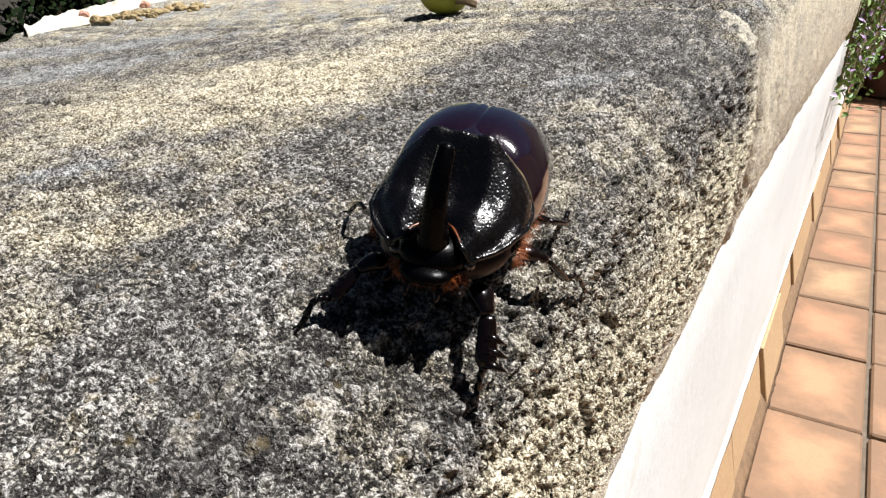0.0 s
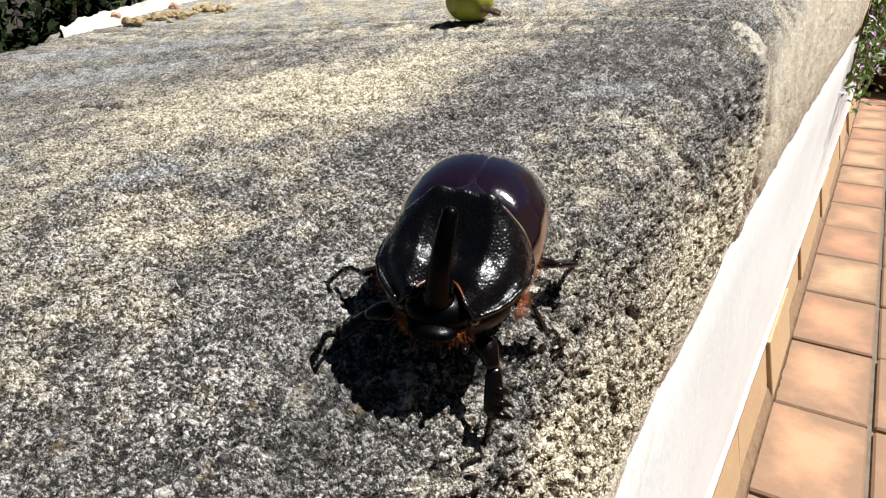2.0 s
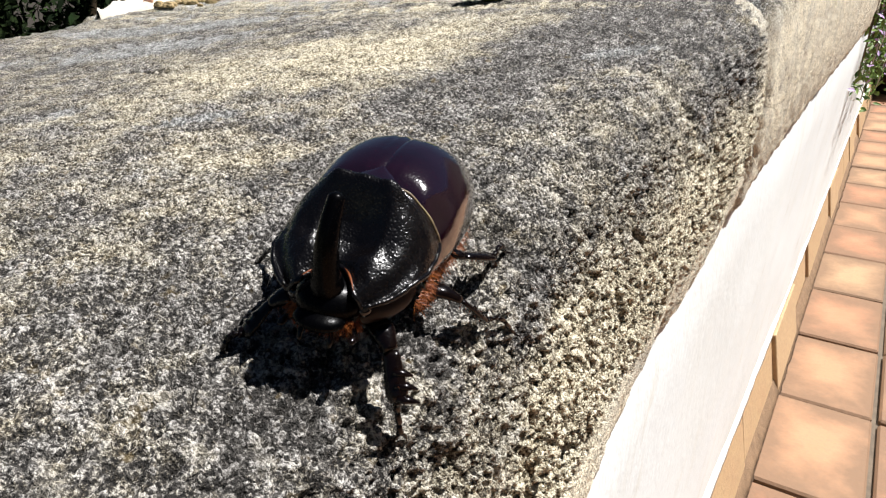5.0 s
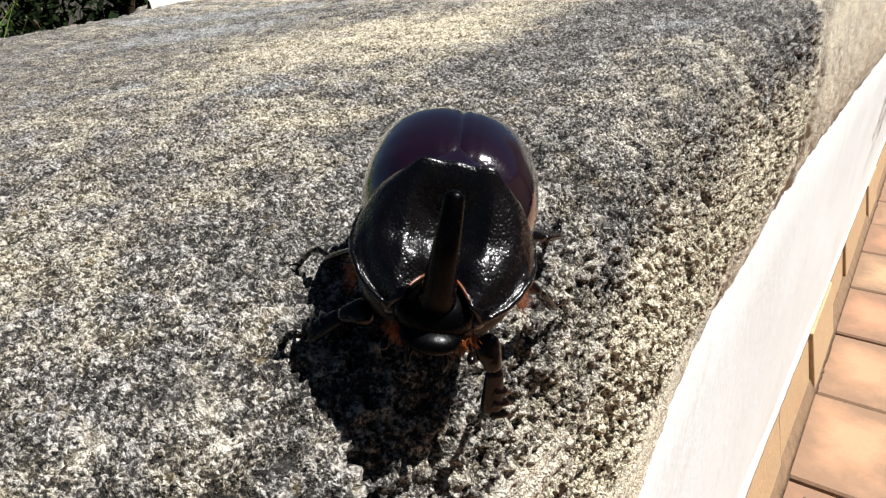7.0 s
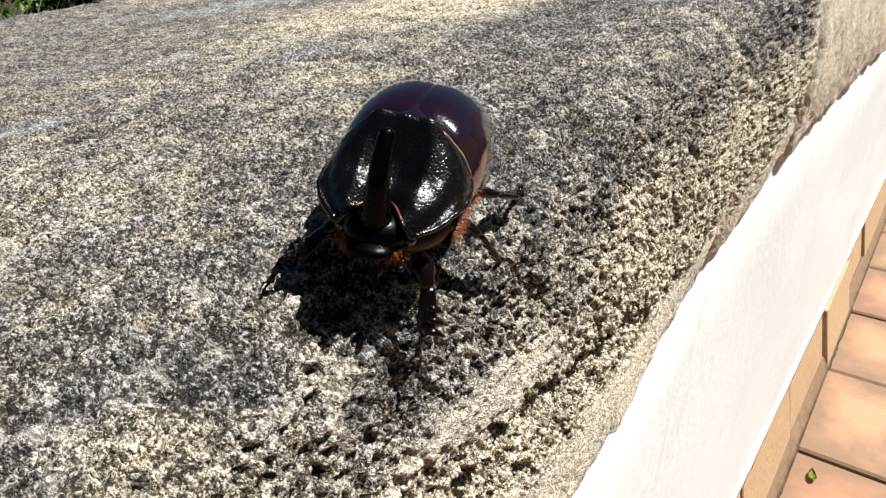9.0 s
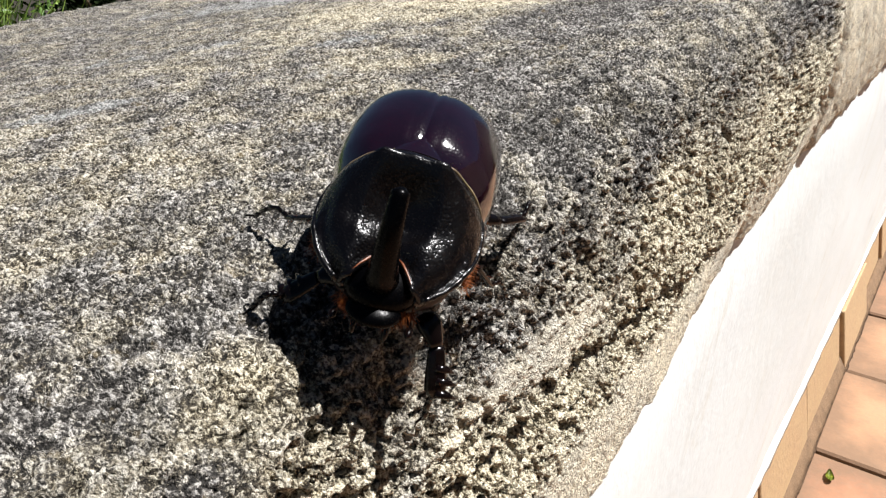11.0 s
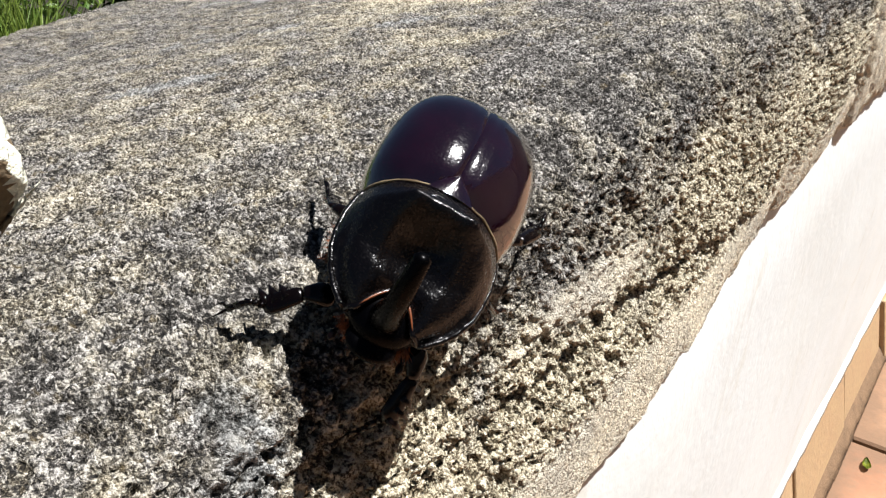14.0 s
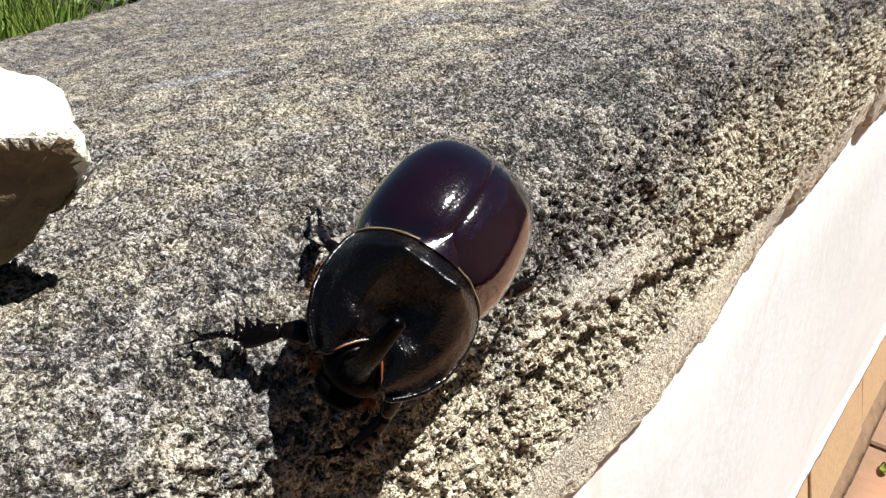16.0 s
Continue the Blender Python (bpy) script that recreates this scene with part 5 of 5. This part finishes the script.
        (9.5, 0.00462, -0.00307, 0.00449, 1.9, -0.7, 2.0),
        (10, 0.00544, -0.00559, 0.00284, -3.8, 0.7, -3.1),
        (10.5, 0.00461, -0.00289, 0.00466, 2.7, 0.4, 0.7),
        (11, 0.00535, -0.00530, 0.00300, -3.4, 1.5, -4.2),
        (11.5, 0.00504, -0.00395, 0.00385, 1.3, 2.4, -2.9),
        (12, 0.00503, -0.00396, 0.00386, 2.4, 2.0, -1.8),
        (12.5, 0.00521, -0.00464, 0.00337, 0.1, -0.4, 0.7),
        (13, 0.00507, -0.00395, 0.00385, 1.0, 3.2, -4.2),
        (13.5, 0.00492, -0.00377, 0.00400, 2.2, 0.2, 0.7),
        (14, 0.00492, -0.00377, 0.00400, 2.2, 0.2, 0.7),
        (14.5, 0.00492, -0.00377, 0.00400, 2.2, 0.2, 0.7),
        (15, 0.00492, -0.00377, 0.00400, 2.2, 0.2, 0.7),
        (15.5, 0.00492, -0.00377, 0.00400, 2.2, 0.2, 0.7),
        (16, 0.00492, -0.00377, 0.00400, 2.2, 0.2, 0.7),
    ],
    ('hind', -1): [
        (0, -0.00452, -0.00316, 0.00395, -0.1, -1.7, 4.4),
        (0.5, -0.00452, -0.00316, 0.00395, -0.1, -1.7, 4.4),
        (1, -0.00460, -0.00330, 0.00387, -0.9, -1.2, 4.7),
        (1.5, -0.00487, -0.00397, 0.00362, -1.4, -0.2, 2.6),
        (2, -0.00546, -0.00507, 0.00323, -1.3, 0.3, 1.2),
        (2.5, -0.00464, -0.00354, 0.00385, 1.5, -1.7, 2.0),
        (3, -0.00521, -0.00462, 0.00339, 0.1, -0.8, 1.9),
        (3.5, -0.00574, -0.00578, 0.00301, -2.2, -0.6, 5.1),
        (4, -0.00416, -0.00299, 0.00400, -0.3, 1.1, -2.5),
        (4.5, -0.00560, -0.00549, 0.00311, -2.1, -0.7, 5.1),
        (5, -0.00406, -0.00284, 0.00407, -0.2, 1.1, -2.8),
        (5.5, -0.00483, -0.00392, 0.00367, 0.4, -0.9, 1.6),
        (6, -0.00499, -0.00426, 0.00353, -0.3, 0.5, -0.9),
        (6.5, -0.00539, -0.00491, 0.00328, 0.2, 0.3, -1.0),
        (7, -0.00579, -0.00556, 0.00301, 0.7, 0.0, -1.2),
        (7.5, -0.00610, -0.00619, 0.00285, -1.3, 0.6, 0.5),
        (8, -0.00565, -0.00534, 0.00309, 1.6, -0.4, -1.3),
        (8.5, -0.00520, -0.00460, 0.00340, 5.0, -1.4, -3.5),
        (9, -0.00518, -0.00456, 0.00341, 0.2, -0.0, -0.1),
        (9.5, -0.00593, -0.00604, 0.00292, -2.0, 0.1, 2.9),
        (10, -0.00454, -0.00369, 0.00374, -0.3, 2.1, -5.3),
        (10.5, -0.00617, -0.00645, 0.00278, -1.8, 0.3, 2.1),
        (11, -0.00483, -0.00410, 0.00359, -0.1, 2.3, -5.9),
        (11.5, -0.00583, -0.00559, 0.00301, 0.5, 0.5, -2.0),
        (12, -0.00575, -0.00551, 0.00309, -1.6, 1.2, -0.9),
        (12.5, -0.00515, -0.00451, 0.00343, -0.2, -0.1, 0.7),
        (13, -0.00591, -0.00566, 0.00297, 0.8, 0.8, -3.3),
        (13.5, -0.00583, -0.00578, 0.00291, 1.2, -1.4, 1.7),
        (14, -0.00583, -0.00578, 0.00291, 1.2, -1.4, 1.7),
        (14.5, -0.00583, -0.00578, 0.00291, 1.2, -1.4, 1.7),
        (15, -0.00583, -0.00578, 0.00291, 1.2, -1.4, 1.7),
        (15.5, -0.00583, -0.00578, 0.00291, 1.2, -1.4, 1.7),
        (16, -0.00583, -0.00578, 0.00291, 1.2, -1.4, 1.7),
    ],
}
BEETLE_ROWS = [
    (0, -0.03457, 0.06023, 0.00808, -5.59, -8.04, -163.25),
    (0.5, -0.03597, 0.05726, 0.00790, -0.87, -3.59, -169.68),
    (1, -0.03713, 0.05443, 0.00779, 0.44, -5.15, -173.66),
    (1.5, -0.03548, 0.05125, 0.00733, -2.28, -10.34, -167.47),
    (2, -0.03406, 0.04769, 0.00679, -5.10, -7.00, -161.80),
    (2.5, -0.03445, 0.04256, 0.00542, -6.24, -8.54, -164.72),
    (3, -0.03405, 0.03909, 0.00547, -7.39, -8.05, -160.25),
    (5.5, -0.03558, 0.02057, 0.00216, -6.21, -8.53, -163.26),
    (6, -0.03433, 0.01847, 0.00189, -5.63, -9.19, -159.58),
    (6.5, -0.03224, 0.01302, 0.00153, -10.57, -10.36, -154.42),
    (7, -0.03068, 0.01016, 0.00115, -11.46, -9.41, -147.89),
    (7.5, -0.02976, 0.00645, 0.00002, -12.37, -12.42, -147.91),
    (8, -0.02931, 0.00374, 0.00014, -16.73, -9.13, -144.94),
    (8.5, -0.03039, 0.00348, -0.00063, -17.12, -10.10, -145.88),
    (9, -0.03244, 0.00210, -0.00019, -7.33, -9.30, -154.98),
    (11.5, -0.02914, -0.01657, -0.00327, -17.22, -14.88, -147.67),
    (12, -0.02919, -0.01828, -0.00311, -12.79, -15.34, -149.88),
    (12.5, -0.02798, -0.02120, -0.00406, -14.32, -21.03, -151.21),
    (13, -0.02683, -0.02388, -0.00539, -20.16, -16.42, -144.29),
    (13.5, -0.02676, -0.02844, -0.00551, -22.11, -26.72, -149.58),
    (14, -0.02559, -0.03028, -0.00569, -26.75, -29.16, -147.74),
    (14.5, -0.02620, -0.03223, -0.00572, -26.77, -26.64, -146.28),
    (15, -0.02680, -0.03317, -0.00657, -18.81, -26.29, -152.51),
    (15.5, -0.02610, -0.03763, -0.00759, -22.47, -33.27, -155.48),
    (16, -0.02441, -0.03878, -0.00957, -27.00, -35.57, -150.71),
]


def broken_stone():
    """A broken piece of pale stone leaning out over the coping, its corners placed to fit the camera's view; out of
    view its foot rests on it.
    """
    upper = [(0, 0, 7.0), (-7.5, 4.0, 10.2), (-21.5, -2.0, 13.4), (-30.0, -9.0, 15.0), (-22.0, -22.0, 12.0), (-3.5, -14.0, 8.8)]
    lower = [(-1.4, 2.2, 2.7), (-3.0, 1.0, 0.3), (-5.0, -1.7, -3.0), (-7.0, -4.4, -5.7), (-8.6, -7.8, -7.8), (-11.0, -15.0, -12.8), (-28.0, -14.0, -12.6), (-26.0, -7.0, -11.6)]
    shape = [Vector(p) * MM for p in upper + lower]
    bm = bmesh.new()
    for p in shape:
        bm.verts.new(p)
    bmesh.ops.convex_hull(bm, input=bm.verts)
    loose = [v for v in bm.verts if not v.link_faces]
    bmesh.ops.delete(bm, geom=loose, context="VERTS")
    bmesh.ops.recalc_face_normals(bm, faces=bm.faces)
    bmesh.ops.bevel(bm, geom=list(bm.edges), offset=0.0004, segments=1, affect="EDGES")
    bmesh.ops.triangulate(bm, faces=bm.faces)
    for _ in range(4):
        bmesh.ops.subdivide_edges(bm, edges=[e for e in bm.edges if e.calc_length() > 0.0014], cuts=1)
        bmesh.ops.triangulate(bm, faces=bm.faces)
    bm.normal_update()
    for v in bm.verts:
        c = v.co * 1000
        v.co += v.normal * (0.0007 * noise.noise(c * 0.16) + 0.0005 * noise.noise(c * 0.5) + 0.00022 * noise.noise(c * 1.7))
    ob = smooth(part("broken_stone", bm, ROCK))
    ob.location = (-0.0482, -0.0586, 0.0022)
    ob.data.materials.append(ROCK_SHADED)
    # white on the sunlit top and corner, painted shade on the sides
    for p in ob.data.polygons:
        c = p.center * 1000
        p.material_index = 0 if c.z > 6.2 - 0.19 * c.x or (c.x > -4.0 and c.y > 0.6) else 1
    return tagged(ob, "broken piece of stone with white top and shade painted into its brown sides", "stone")


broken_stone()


def motions():
    walk(BEETLE, [(t, pose(x, y, z, rx, ry, rz)) for t, x, y, z, rx, ry, rz in BEETLE_ROWS])
    for key, rows in LEG_ROWS.items():
        walk(LEGS[key], [(t, pose(x, y, z, rx, ry, rz)) for t, x, y, z, rx, ry, rz in rows])


motions()
